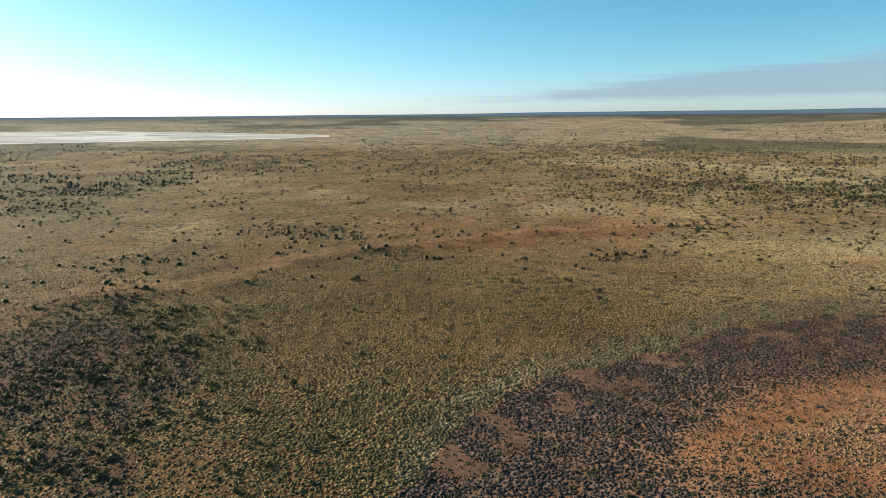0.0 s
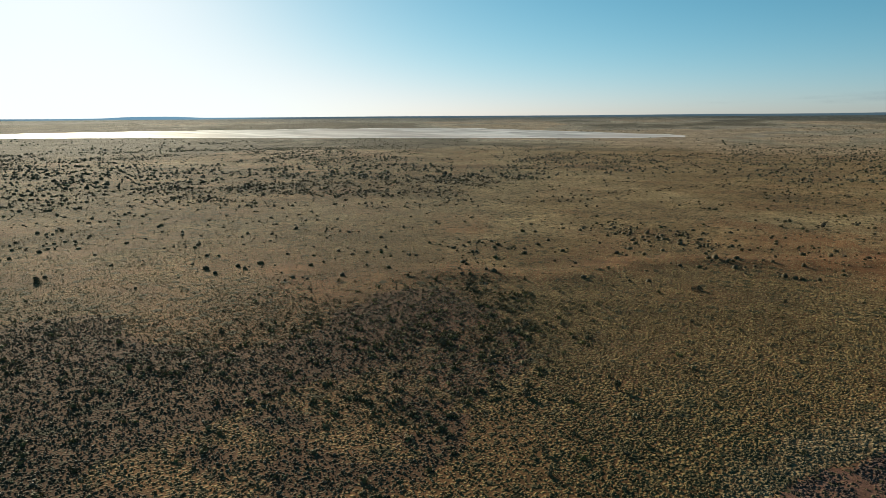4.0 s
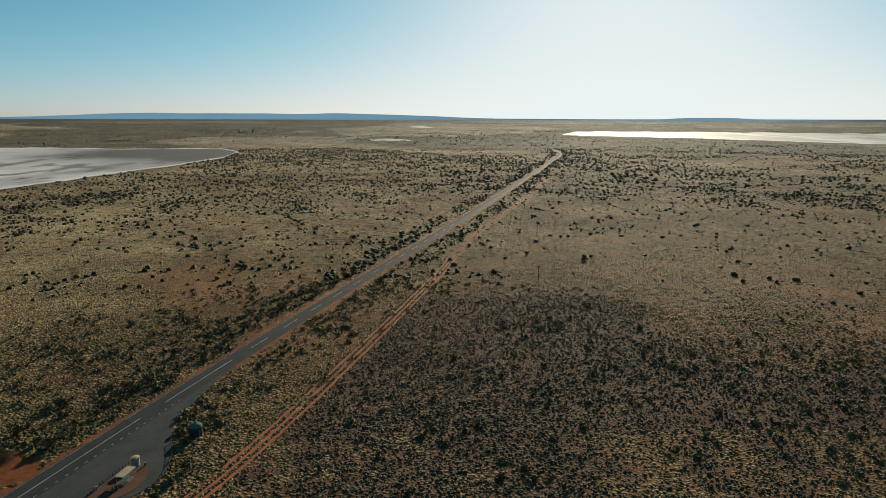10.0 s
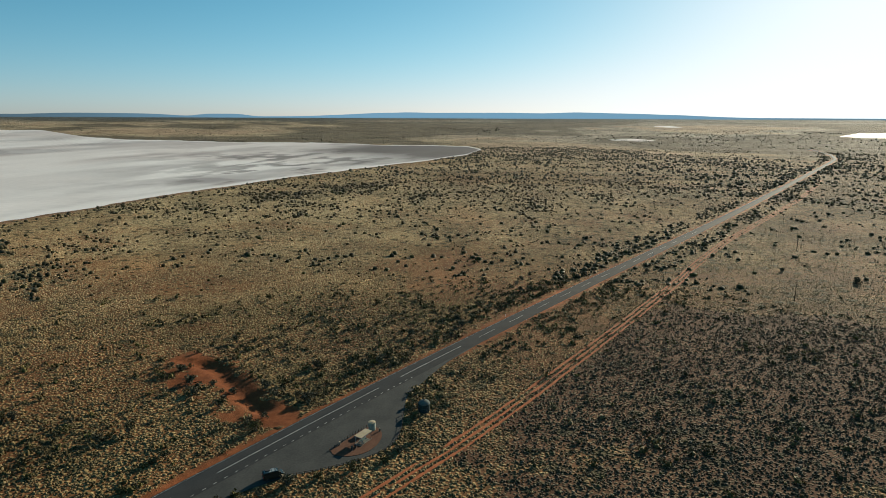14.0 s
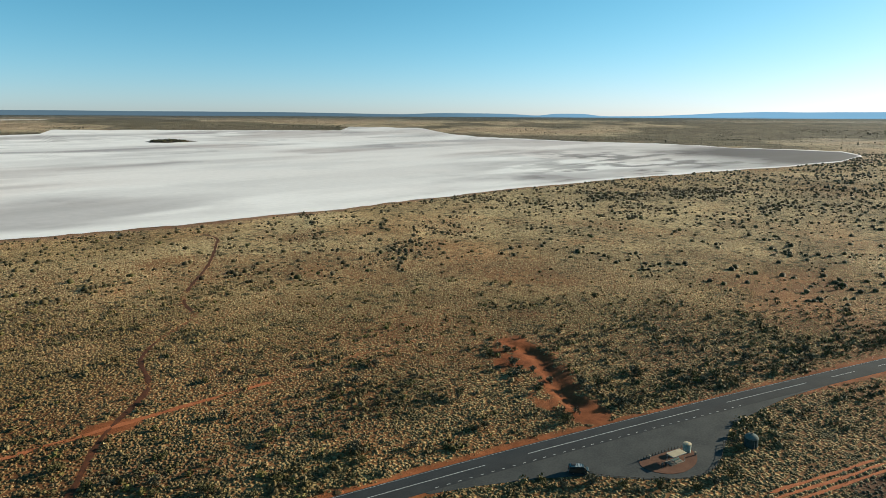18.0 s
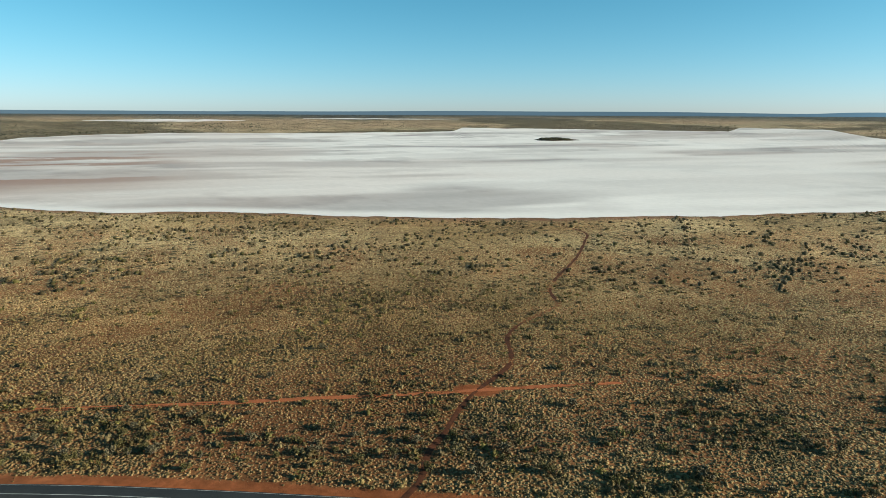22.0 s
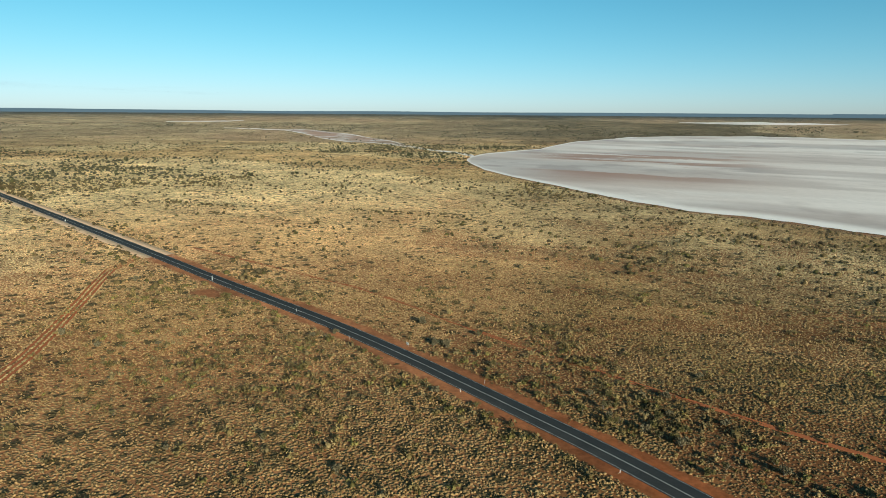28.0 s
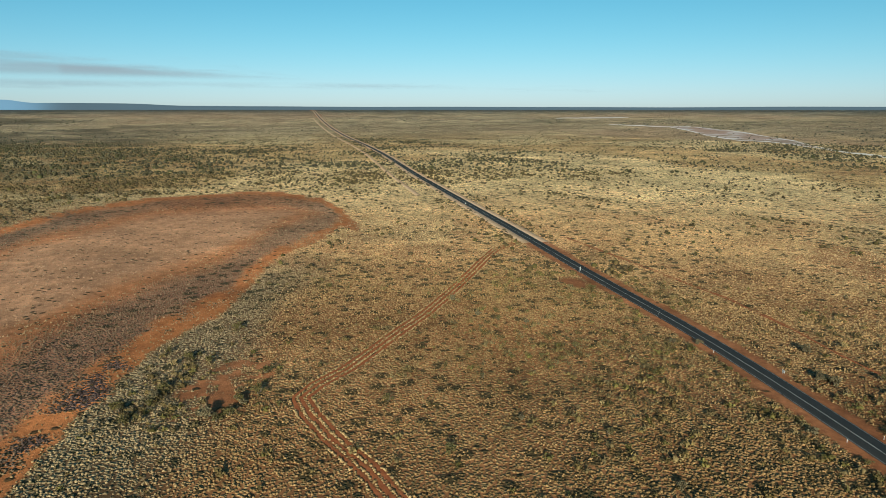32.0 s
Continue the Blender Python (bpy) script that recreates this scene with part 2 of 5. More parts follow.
def tinted(name, layer, spread, size, rough=0.9, bump=0.0, detail=5.0):
    """The colour of the layer, varied by noise round itself."""
    m = material(name, rough)
    n, l = m.node_tree.nodes, m.node_tree.links
    b = n["Principled BSDF"]
    at = n.new("ShaderNodeAttribute")
    at.attribute_name = layer
    co = n.new("ShaderNodeTexCoord")
    t = n.new("ShaderNodeTexNoise")
    t.inputs["Scale"].default_value = 1.0 / size
    t.inputs["Detail"].default_value = detail
    t.inputs["Roughness"].default_value = 0.65
    l.new(co.outputs["Object"], t.inputs["Vector"])
    r = n.new("ShaderNodeMapRange")
    r.inputs["From Min"].default_value, r.inputs["From Max"].default_value = 0.25, 0.75
    r.inputs["To Min"].default_value, r.inputs["To Max"].default_value = 1 - spread, 1 + spread
    l.new(t.outputs["Fac"], r.inputs["Value"])
    mul = n.new("ShaderNodeVectorMath")
    mul.operation = "SCALE"
    l.new(at.outputs["Color"], mul.inputs[0])
    l.new(r.outputs[0], mul.inputs["Scale"])
    l.new(mul.outputs[0], b.inputs["Base Color"])
    b.inputs["Specular IOR Level"].default_value = 0.15
    if bump:
        bp = n.new("ShaderNodeBump")
        bp.inputs["Strength"].default_value = 0.8
        bp.inputs["Distance"].default_value = bump
        l.new(t.outputs["Fac"], bp.inputs["Height"])
        l.new(bp.outputs["Normal"], b.inputs["Normal"])
    return m


def soil_material():
    """Bare soil with a carpet of small tussocks over it: their share, colour and the soil's colour come with the mesh."""
    m = material("soil_and_tussocks", 0.95)
    n, l = m.node_tree.nodes, m.node_tree.links
    b = n["Principled BSDF"]
    b.inputs["Specular IOR Level"].default_value = 0.1
    co = n.new("ShaderNodeTexCoord")

    def layer(name):
        a = n.new("ShaderNodeAttribute")
        a.attribute_name = name
        return a

    def noise_tex(size, detail):
        t = n.new("ShaderNodeTexNoise")
        t.inputs["Scale"].default_value = 1.0 / size
        t.inputs["Detail"].default_value = detail
        t.inputs["Roughness"].default_value = 0.6
        l.new(co.outputs["Object"], t.inputs["Vector"])
        return t.outputs["Fac"]

    def math_node(op, a, c=None, d=None):
        t = n.new("ShaderNodeMath")
        t.operation = op
        for k, v in enumerate((a, c, d)):
            if v is None:
                continue
            if isinstance(v, (int, float)):
                t.inputs[k].default_value = v
            else:
                l.new(v, t.inputs[k])
        return t.outputs[0]

    def ranged(v, lo, hi, a, c):
        t = n.new("ShaderNodeMapRange")
        for k, w in zip(("From Min", "From Max", "To Min", "To Max"), (lo, hi, a, c)):
            if isinstance(w, (int, float)):
                t.inputs[k].default_value = w
            else:
                l.new(w, t.inputs[k])
        l.new(v, t.inputs["Value"])
        return t.outputs[0]

    warp = n.new("ShaderNodeTexNoise")
    warp.inputs["Scale"].default_value = 1.1
    l.new(co.outputs["Object"], warp.inputs["Vector"])
    mixv = n.new("ShaderNodeVectorMath")
    mixv.operation = "MULTIPLY_ADD"
    mixv.inputs[1].default_value = (0.7, 0.7, 0.0)
    l.new(warp.outputs["Color"], mixv.inputs[0])
    l.new(co.outputs["Object"], mixv.inputs[2])
    cells = n.new("ShaderNodeTexVoronoi")
    cells.voronoi_dimensions = "2D"
    cells.inputs["Scale"].default_value = 0.85
    l.new(mixv.outputs[0], cells.inputs["Vector"])
    soil, tint = layer("soil"), layer("carpet")
    cover = tint.outputs["Alpha"]
    radius = ranged(cover, 0.0, 1.0, 0.02, 0.72)
    inner = math_node("SUBTRACT", radius, cells.outputs["Distance"])
    tuft = ranged(inner, 0.0, 0.16, 0.0, 1.0)
    height = math_node("MAXIMUM", math_node("MULTIPLY", inner, 0.75), 0.0)
    height = math_node("ADD", height, math_node("MULTIPLY", noise_tex(0.5, 4), 0.12))
    # clumps vary in tone one by one, and in drifts
    sep = n.new("ShaderNodeSeparateColor")
    l.new(cells.outputs["Color"], sep.inputs[0])
    one = ranged(sep.outputs[0], 0.0, 1.0, 0.6, 1.4)
    drift = ranged(noise_tex(7.0, 4), 0.3, 0.7, 0.72, 1.28)
    broad = math_node("MULTIPLY", ranged(noise_tex(38.0, 7), 0.32, 0.68, 0.74, 1.26), ranged(noise_tex(130.0, 8), 0.35, 0.65, 0.78, 1.24))
    wash = math_node("MULTIPLY", drift, broad)

    def scaled(colour, by):
        t = n.new("ShaderNodeVectorMath")
        t.operation = "SCALE"
        l.new(colour, t.inputs[0])
        l.new(by, t.inputs["Scale"])
        return t.outputs[0]

    mix = n.new("ShaderNodeMix")
    mix.data_type = "RGBA"
    l.new(tuft, mix.inputs["Factor"])
    l.new(scaled(soil.outputs["Color"], ranged(noise_tex(1.7, 5), 0.3, 0.7, 0.75, 1.2)), mix.inputs["A"])
    l.new(scaled(tint.outputs["Color"], one), mix.inputs["B"])
    # low dark herbs here and there
    herbs = n.new("ShaderNodeTexVoronoi")
    herbs.voronoi_dimensions = "2D"
    herbs.inputs["Scale"].default_value = 0.30
    l.new(mixv.outputs[0], herbs.inputs["Vector"])
    hsep = n.new("ShaderNodeSeparateColor")
    l.new(herbs.outputs["Color"], hsep.inputs[0])
    spot = math_node("MULTIPLY", math_node("LESS_THAN", hsep.outputs[0], math_node("MULTIPLY", cover, ranged(noise_tex(55.0, 3), 0.36, 0.62, 0.04, 0.55))), ranged(herbs.outputs["Distance"], 0.2, 0.42, 1.0, 0.0))
    # wider clumps of scrub
    scrub = n.new("ShaderNodeTexVoronoi")
    scrub.voronoi_dimensions = "2D"
    scrub.inputs["Scale"].default_value = 0.11
    l.new(mixv.outputs[0], scrub.inputs["Vector"])
    ssep = n.new("ShaderNodeSeparateColor")
    l.new(scrub.outputs["Color"], ssep.inputs[0])
    clump = math_node("MULTIPLY", math_node("LESS_THAN", ssep.outputs[0], ranged(noise_tex(210.0, 5), 0.40, 0.62, 0.0, 0.6)), ranged(scrub.outputs["Distance"], 0.18, 0.36, 1.0, 0.0))
    spot = math_node("MAXIMUM", spot, math_node("MULTIPLY", clump, math_node("GREATER_THAN", cover, 0.6)))
    dark = n.new("ShaderNodeMix")
    dark.data_type = "RGBA"
    l.new(math_node("MULTIPLY", spot, 0.85), dark.inputs["Factor"])
    l.new(scaled(mix.outputs["Result"], wash), dark.inputs["A"])
    dark.inputs["B"].default_value = (0.040, 0.040, 0.019, 1)
    l.new(dark.outputs["Result"], b.inputs["Base Color"])
    height = math_node("ADD", height, math_node("MULTIPLY", spot, 0.35))
    bp = n.new("ShaderNodeBump")
    bp.inputs["Strength"].default_value = 1.0
    bp.inputs["Distance"].default_value = 1.0
    l.new(height, bp.inputs["Height"])
    l.new(bp.outputs["Normal"], b.inputs["Normal"])
    return m


M_SOIL = soil_material()
M_GRASS = tinted("spinifex", "tint", 0.45, 0.35, 0.85)
M_LEAF = tinted("shrub_leaf", "tint", 0.45, 0.4, 0.7)
M_SALT = tinted("salt_crust", "salt", 0.06, 9.0, 0.72, 0.02)
M_ASPHALT = mottled("asphalt", (0.028, 0.031, 0.034), (0.042, 0.045, 0.047), 6.0, 0.88, bump=0.01, fine=20)
M_PAD = mottled("worn_seal", (0.040, 0.043, 0.043), (0.068, 0.069, 0.066), 7.0, 0.88, bump=0.01, fine=14)
for worn in (M_ASPHALT, M_PAD):
    worn.node_tree.nodes["Principled BSDF"].inputs["Specular IOR Level"].default_value = 0.1
M_VERGE = mottled("pale_graded_sand", (0.50, 0.33, 0.20), (0.66, 0.46, 0.30), 8.0, 0.95, bump=0.03)
M_LINE = mottled("road_paint", (0.34, 0.34, 0.33), (0.52, 0.52, 0.50), 1.2, 0.95)
# ---- surface plan: what covers each place ----
SOUTH_FINE, EAST_FINE, NORTH_FINE, PATH_FINE = TRACK_SOUTH, TRACK_EAST, TRACK_NORTH, smooth_line(FOOT_PATH, 2)
SOUTH_RUTS, EAST_RUTS, NORTH_RUTS = (-2.2, 0.0, 2.1), (-2.3, 0.0, 2.3), (-0.6, 0.6)


def survey(x, y):
    """Soil colour, grass colour, grass cover, shrub cover and height of the ground at arrays of places."""
    az, r = polar(x, y)
    o = {}
    road, side = line_distance(x, y, ROAD)
    pad = inside(x, y, PAD)
    lake = np.maximum(basin(x, y, MAIN_LAKE, 0.0), basin(x, y, EAST_LAKE, -180.0))
    clay = basin(x, y, CLAYPAN, -180.0)
    pit = line_distance(x, y, PIT)[0]
    path = line_distance(x, y, FOOT_PATH)[0]
    close = np.flatnonzero(path < 12)
    path[close] = line_distance(x[close], y[close], PATH_FINE)[0]
    n1, n2, n3 = fbm(x, y, 160, 1, 4), fbm(x, y, 45, 7, 4), fbm(x, y, 12, 13, 3)
    # dense dark heath beside the south track
    heath = inside(x + 10 * (n3 - 0.5) + 16 * (n2 - 0.5), y + 10 * (n3 - 0.5) - 14 * (n2 - 0.5), HEATH).astype(float)
    heath = heath * np.where(x > -165 + 0.2 * y, step(0.36, 0.50, n3 * 0.6 + n2 * 0.4), 1.0)
    olive = step(-62, -40, az) * step(36, 24, az + 20 * (n2 - 0.5)) * step(440, 330, r + 60 * (n1 - 0.5)) * (1 - heath)
    redness = 0.25 * blob(x, y, 150, -110, 130, 70, -15) + 0.7 * blob(x, y, 245, -196, 22, 14) + 0.8 * blob(x, y, 196, -8, 28, 16) + 0.5 * blob(x, y, -60, -170, 140, 40)
    ridge = step(30, 8, line_distance(x, y, RIDGE)[0] + 34 * (n2 - 0.5)) * step(-230, -120, x)
    redness = np.clip(redness * 0.8 + 0.4 * ridge + step(0.5, 0.75, n2) * 0.5 + step(0.5, 0.7, n1) * 0.3, 0, 1)
    # bearings with the sun behind and against it: their light goes into the colours
    frontlit = step(-78, -100, az + 20 * (n1 - 0.5)) * step(-176, -140, az + 20 * (n1 - 0.5))
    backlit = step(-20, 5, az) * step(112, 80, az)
    open_sand = step(0.53, 0.63, fbm(x, y, 60, 29, 4)) * (1 - heath)
    redness = np.clip(redness + (0.22 + 0.2 * frontlit) * open_sand, 0, 1)
    # soil and its carpet of tussocks
    red, straw = np.array((0.215, 0.076, 0.030)), np.array((0.175, 0.090, 0.035))
    gold, green, dry = np.array((0.272, 0.180, 0.080)), np.array((0.150, 0.112, 0.042)), np.array((0.096, 0.073, 0.046))

    def blend(base, colour, amount):
        return base + (np.array(colour) - base) * np.clip(amount, 0, 1)[..., None]

    patch = fbm(x, y, 300, 23, 4)
    soil = blend(np.zeros(x.shape + (3,)) + straw, red, 0.16 + 0.45 * redness)
    soil = blend(soil, (0.105, 0.052, 0.029), 0.85 * heath)
    soil = blend(soil, (0.105, 0.058, 0.024), 0.6 * olive)
    tint = blend(np.zeros(x.shape + (3,)) + gold, green, step(0.40, 0.66, n2) * 0.6 + 0.3 * (n3 - 0.5))
    tint = blend(tint, green, 0.60 * olive * step(0.75, 0.35, n2))
    tint = blend(tint, dry, 0.85 * heath)
    tint = blend(tint, (0.265, 0.148, 0.064), 0.5 * redness * (1 - olive))
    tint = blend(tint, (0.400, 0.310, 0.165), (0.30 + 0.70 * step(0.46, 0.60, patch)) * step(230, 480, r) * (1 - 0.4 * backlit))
    # brown scrub ground; between road and north track also shrub shadows put into colour
    scrubby = np.clip(blob(x, y, -235, -70, 60, 20, 27) + blob(x, y, -190, -118, 24, 14) + 0.8 * blob(x, y, -10, -156, 95, 13, -18) + 0.8 * blob(x, y, -95, -136, 50, 12, -14)
                      + 0.8 * blob(x, y, -120, 196, 40, 44), 0, 1) * (0.5 + 0.5 * step(0.35, 0.55, n3))
    tint, soil = blend(tint, (0.105, 0.076, 0.045), 0.6 * scrubby), blend(soil, (0.180, 0.072, 0.032), 0.6 * scrubby)
    rises = sum(blob(x, y, *b) for b in ((-214, -267, 26, 18, 20), (-324, -237, 26, 16, 20), (-141, -316, 20, 12), (-69, -269, 24, 9), (-134, -161, 24, 6, -10), (-60, -392, 26, 14),
                                         (-188, -161, 26, 10, 20), (-34, -252, 26, 7), (-130, -238, 30, 9), (90, -214, 34, 6, -14), (-560, -60, 60, 20, 10), (-400, -190, 30, 16)))
    rises = np.clip(rises, 0, 1) * step(0.36, 0.56, 0.6 * n3 + 0.4 * fbm(x, y, 24, 25, 3))
    tint, soil = blend(tint, (0.360, 0.220, 0.100), 0.6 * rises), blend(soil, (0.330, 0.135, 0.056), 0.75 * rises)
    crest = ridge * step(0.40, 0.60, 0.5 * n3 + 0.5 * fbm(x, y, 26, 25, 3))
    tint, soil = blend(tint, (0.350, 0.235, 0.110), 0.55 * crest), blend(soil, (0.260, 0.125, 0.056), 0.6 * crest)
    cover = np.clip(0.80 - 0.15 * ridge + 0.7 * (n2 - 0.5) - 0.2 * redness - (0.15 + 0.1 * frontlit) * open_sand - 0.2 * heath, 0.15, 1)
    cover = np.maximum(cover, 0.62 * frontlit)
    soil = blend(soil, (0.300, 0.140, 0.062), 0.7 * frontlit * step(900, 500, r))
    tint = blend(tint, (0.285, 0.176, 0.080), 0.8 * frontlit * (0.4 + 0.6 * step(0.62, 0.42, n1)) * step(800, 400, r))
    # grass seen against the sun is coloured darker, for its shaded sides
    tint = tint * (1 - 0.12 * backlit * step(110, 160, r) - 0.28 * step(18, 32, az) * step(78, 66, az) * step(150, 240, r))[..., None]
    tint = tint * (1 - 0.2 * frontlit * step(230, 150, r))[..., None]
    # far grass and soil coloured brighter, for sunlit tussock faces the mesh lacks
    tint = tint * (1 + 0.3 * frontlit + (0.28 + 0.75 * frontlit) * (1 - backlit) * step(160, 460, r) - 0.2 * step(92, 100, az) * step(130, 118, az) * step(300, 420, r))[..., None]
    soil = soil * (1 + 0.15 * frontlit + (0.32 + 0.7 * frontlit) * (1 - backlit) * step(250, 650, r))[..., None]
    # western grass a little greener, partly lens flare put into the tint
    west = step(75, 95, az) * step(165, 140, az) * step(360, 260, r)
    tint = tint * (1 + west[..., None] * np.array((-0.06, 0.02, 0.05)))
    cover = np.clip(cover + 0.3 * step(350, 700, r), 0.15, 1)
    # far timber darkens the plain; towards the rim blue distance haze is painted on
    woods = step(0.49, 0.54, fbm(x, y, 430, 41, 4) - 0.02 * frontlit) * step(420, 900, r) * (0.35 + 0.65 * step(0.42, 0.52, n2 * 0.6 + n3 * 0.4)) * np.where((az > 18) & (az < 72), 0.8, 1.0) * (1 - 0.25 * frontlit)
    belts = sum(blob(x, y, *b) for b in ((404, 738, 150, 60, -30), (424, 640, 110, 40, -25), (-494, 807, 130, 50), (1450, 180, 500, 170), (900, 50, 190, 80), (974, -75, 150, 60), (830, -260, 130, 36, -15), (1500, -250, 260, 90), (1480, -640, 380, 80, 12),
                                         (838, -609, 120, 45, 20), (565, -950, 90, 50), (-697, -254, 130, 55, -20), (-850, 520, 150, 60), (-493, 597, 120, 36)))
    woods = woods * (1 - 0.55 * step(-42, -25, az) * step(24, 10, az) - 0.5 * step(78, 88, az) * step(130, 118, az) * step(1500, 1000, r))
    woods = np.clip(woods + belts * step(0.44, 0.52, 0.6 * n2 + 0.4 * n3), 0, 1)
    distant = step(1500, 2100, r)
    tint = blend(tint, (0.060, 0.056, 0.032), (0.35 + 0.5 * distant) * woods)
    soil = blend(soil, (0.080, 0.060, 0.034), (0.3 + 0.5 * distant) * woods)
    # aerial haze put into the plain's colours: paler and greyer, most towards the sun
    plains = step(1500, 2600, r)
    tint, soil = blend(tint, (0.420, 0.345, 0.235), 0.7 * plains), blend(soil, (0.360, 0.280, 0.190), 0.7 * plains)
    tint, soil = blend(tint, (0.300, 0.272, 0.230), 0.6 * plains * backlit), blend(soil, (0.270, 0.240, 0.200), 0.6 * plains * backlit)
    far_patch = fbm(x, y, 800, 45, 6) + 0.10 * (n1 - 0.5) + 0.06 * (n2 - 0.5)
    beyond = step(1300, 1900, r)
    tint, soil = blend(tint, (0.100, 0.084, 0.055), (0.8 - 0.5 * frontlit) * beyond * step(0.50, 0.55, far_patch)), blend(soil, (0.098, 0.076, 0.049), (0.8 - 0.5 * frontlit) * beyond * step(0.50, 0.55, far_patch))
    tint = blend(tint, (0.42, 0.30, 0.19), 0.8 * beyond * step(0.45, 0.41, far_patch))
    # blue-grey haze colour laid over the rim
    rim_haze = step(3500, 4500, r)
    tint, soil = blend(tint, (0.072, 0.084, 0.086), 0.9 * rim_haze), blend(soil, (0.072, 0.084, 0.086), 0.9 * rim_haze)
    # claypan: grey fringe, orange rim with black sedge, purple stipple, tan floor
    wob = clay + 34 * (n2 - 0.5) + 12 * (n3 - 0.5)
    fringe = step(-40, -6, clay + 18 * (n3 - 0.5)) * step(8, -2, wob)
    fringe = np.where(az < -70, step(-130, -40, clay + 30 * (n2 - 0.5)) * step(8, -2, wob) * step(420, 300, r), fringe)
    ring = step(0, 7, wob)
    tint = blend(tint, np.array((0.190, 0.142, 0.078)) * np.where(az < -70, 1.75, 1.0)[..., None] * np.array((0.97, 1.0, 1.06)), 0.85 * fringe)
    soil = blend(soil, (0.125, 0.090, 0.054), 0.7 * fringe)
    band = step(28, 42, wob) * step(130, 70, wob)
    floor = step(95, 150, wob + 40 * (n1 - 0.5))
    near_pan = (az > -60) & (az < 10)
    soil = blend(soil, (0.420, 0.155, 0.055), ring)
    soil = blend(soil, (0.170, 0.090, 0.066), 0.95 * ring * near_pan * step(62, 44, wob))
    soil = blend(soil, (0.225, 0.105, 0.058), 0.85 * ring * near_pan * step(88, 130, wob + 30 * (n2 - 0.5)))
    soil = blend(soil, (0.220, 0.125, 0.085), 0.75 * band)
    soil = blend(soil, (0.420, 0.235, 0.135), 0.85 * floor * ring)
    rust = np.clip(blob(x, y, 625, -70, 62, 95, -12) * 1.3, 0, 1) * ring * (0.5 + 0.5 * n2)
    soil = blend(soil, (0.290, 0.105, 0.042), 0.8 * rust)
    sedge = np.clip(step(0.46, 0.60, n3 * 0.6 + n2 * 0.4) * step(45, 20, wob) + 0.65 * band, 0, 1) * ring
    sedge = np.where(near_pan, np.maximum(sedge, 0.95 * step(-2, 6, wob) * step(112, 74, wob) * step(0.34, 0.46, fbm(x, y, 6, 17, 2) * 0.6 + n3 * 0.4)), sedge)
    sedge = np.where(az < -88, sedge * (0.4 + 0.6 * step(20, 34, wob)), sedge)
    tint = blend(tint, (0.090, 0.060, 0.052), ring * (0.2 + 0.8 * sedge))
    tint = blend(blend(tint, (0.400, 0.240, 0.145), 0.8 * floor * ring), (0.280, 0.115, 0.046), 0.8 * rust)
    gilt = near_pan * ring * step(88, 130, wob + 30 * (n2 - 0.5))
    tint = blend(tint, (0.235, 0.140, 0.066), 0.85 * gilt)
    sedge = np.maximum(sedge, 0.6 * gilt)
    pan = np.where((az < -75) & (ring > 0.02), 1.22, 1.0)[..., None]
    tint, soil = tint * pan, soil * pan
    cover = np.where(ring > 0.5, np.clip(0.16 + 0.75 * sedge + 0.15 * floor, 0, 1), cover)
    # the graded band under the wheel tracks grew back as pale straw
    for line, half in ((TRACK_SOUTH, 4.2), (TRACK_EAST, 3.8)):
        band_d = line_distance(x, y, line)[0]
        tint = blend(tint, (0.300, 0.205, 0.098), 0.7 * step(half, half - 1.2, band_d + 1.5 * (n3 - 0.5)))
    # shores
    shore = step(-30, -8, lake + 12 * (n3 - 0.5)) * (lake < 8)
    soil, cover = blend(soil, (0.24, 0.13, 0.08), 0.8 * shore), cover * (1 - 0.75 * step(-14, -4, lake))
    # bare sand: verges, wheel ruts, foot path, pit
    def ruts(d, half, period):
        return step(half, half - 0.8, d + 1.4 * (n3 - 0.5)) * step(-0.35, 0.25, np.cos(d * 2 * math.pi / period) + 0.9 * (n2 - 0.5))
    bare = step(7.4, 5.2, road + 3.0 * (n3 - 0.5) + 1.0 * (x < -170) - 1.6 * step(-90, -40, x)) * np.where(np.abs(road) < 5, 1.0, 0.9)
    bare = np.maximum(bare, 0.12 * np.maximum(ruts(line_distance(x, y, TRACK_SOUTH)[0], 4.6, 40.0), ruts(line_distance(x, y, TRACK_EAST)[0], 4.0, 40.0)))
    bare = np.maximum(bare, 0.2 * ruts(line_distance(x, y, TRACK_NORTH)[0], 1.8, 40.0) * step(0.36, 0.5, n3 * 0.6 + n2 * 0.4))
    bare = np.maximum(bare, step(1.2, 0.6, path) * 0.4)
    bare = np.maximum(bare, step(5.5, 3.5, pit + 6 * (fbm(x, y, 7, 19, 2) - 0.5)))
    bare = np.maximum(bare, step(0.25, 0.5, blob(x, y, -186, -114, 17, 9, 35) * (1 + 3.2 * (fbm(x, y, 7, 19, 2) - 0.5))))
    bare = np.maximum(bare, step(0.40, 0.6, blob(x, y, -68, -171, 9, 5, -25)))
    bare = np.maximum(bare, 0.9 * step(0.45, 0.65, blob(x, y, 246, -191, 12, 7) * (0.5 + n3)))
    bare = np.maximum(bare, step(0.35, 0.6, blob(x, y, -160, -73, 8, 8)))
    bare = np.maximum(bare, 0.85 * step(11, 6, pit + 10 * (n3 - 0.5)) * step(0.46, 0.58, fbm(x, y, 4.5, 21, 2)))
    bare = np.maximum(bare, 0.75 * step(0.25, 0.5, blob(x, y, 196, -18, 24, 12, -40)) * step(0.47, 0.57, fbm(x, y, 4.5, 27, 3)))
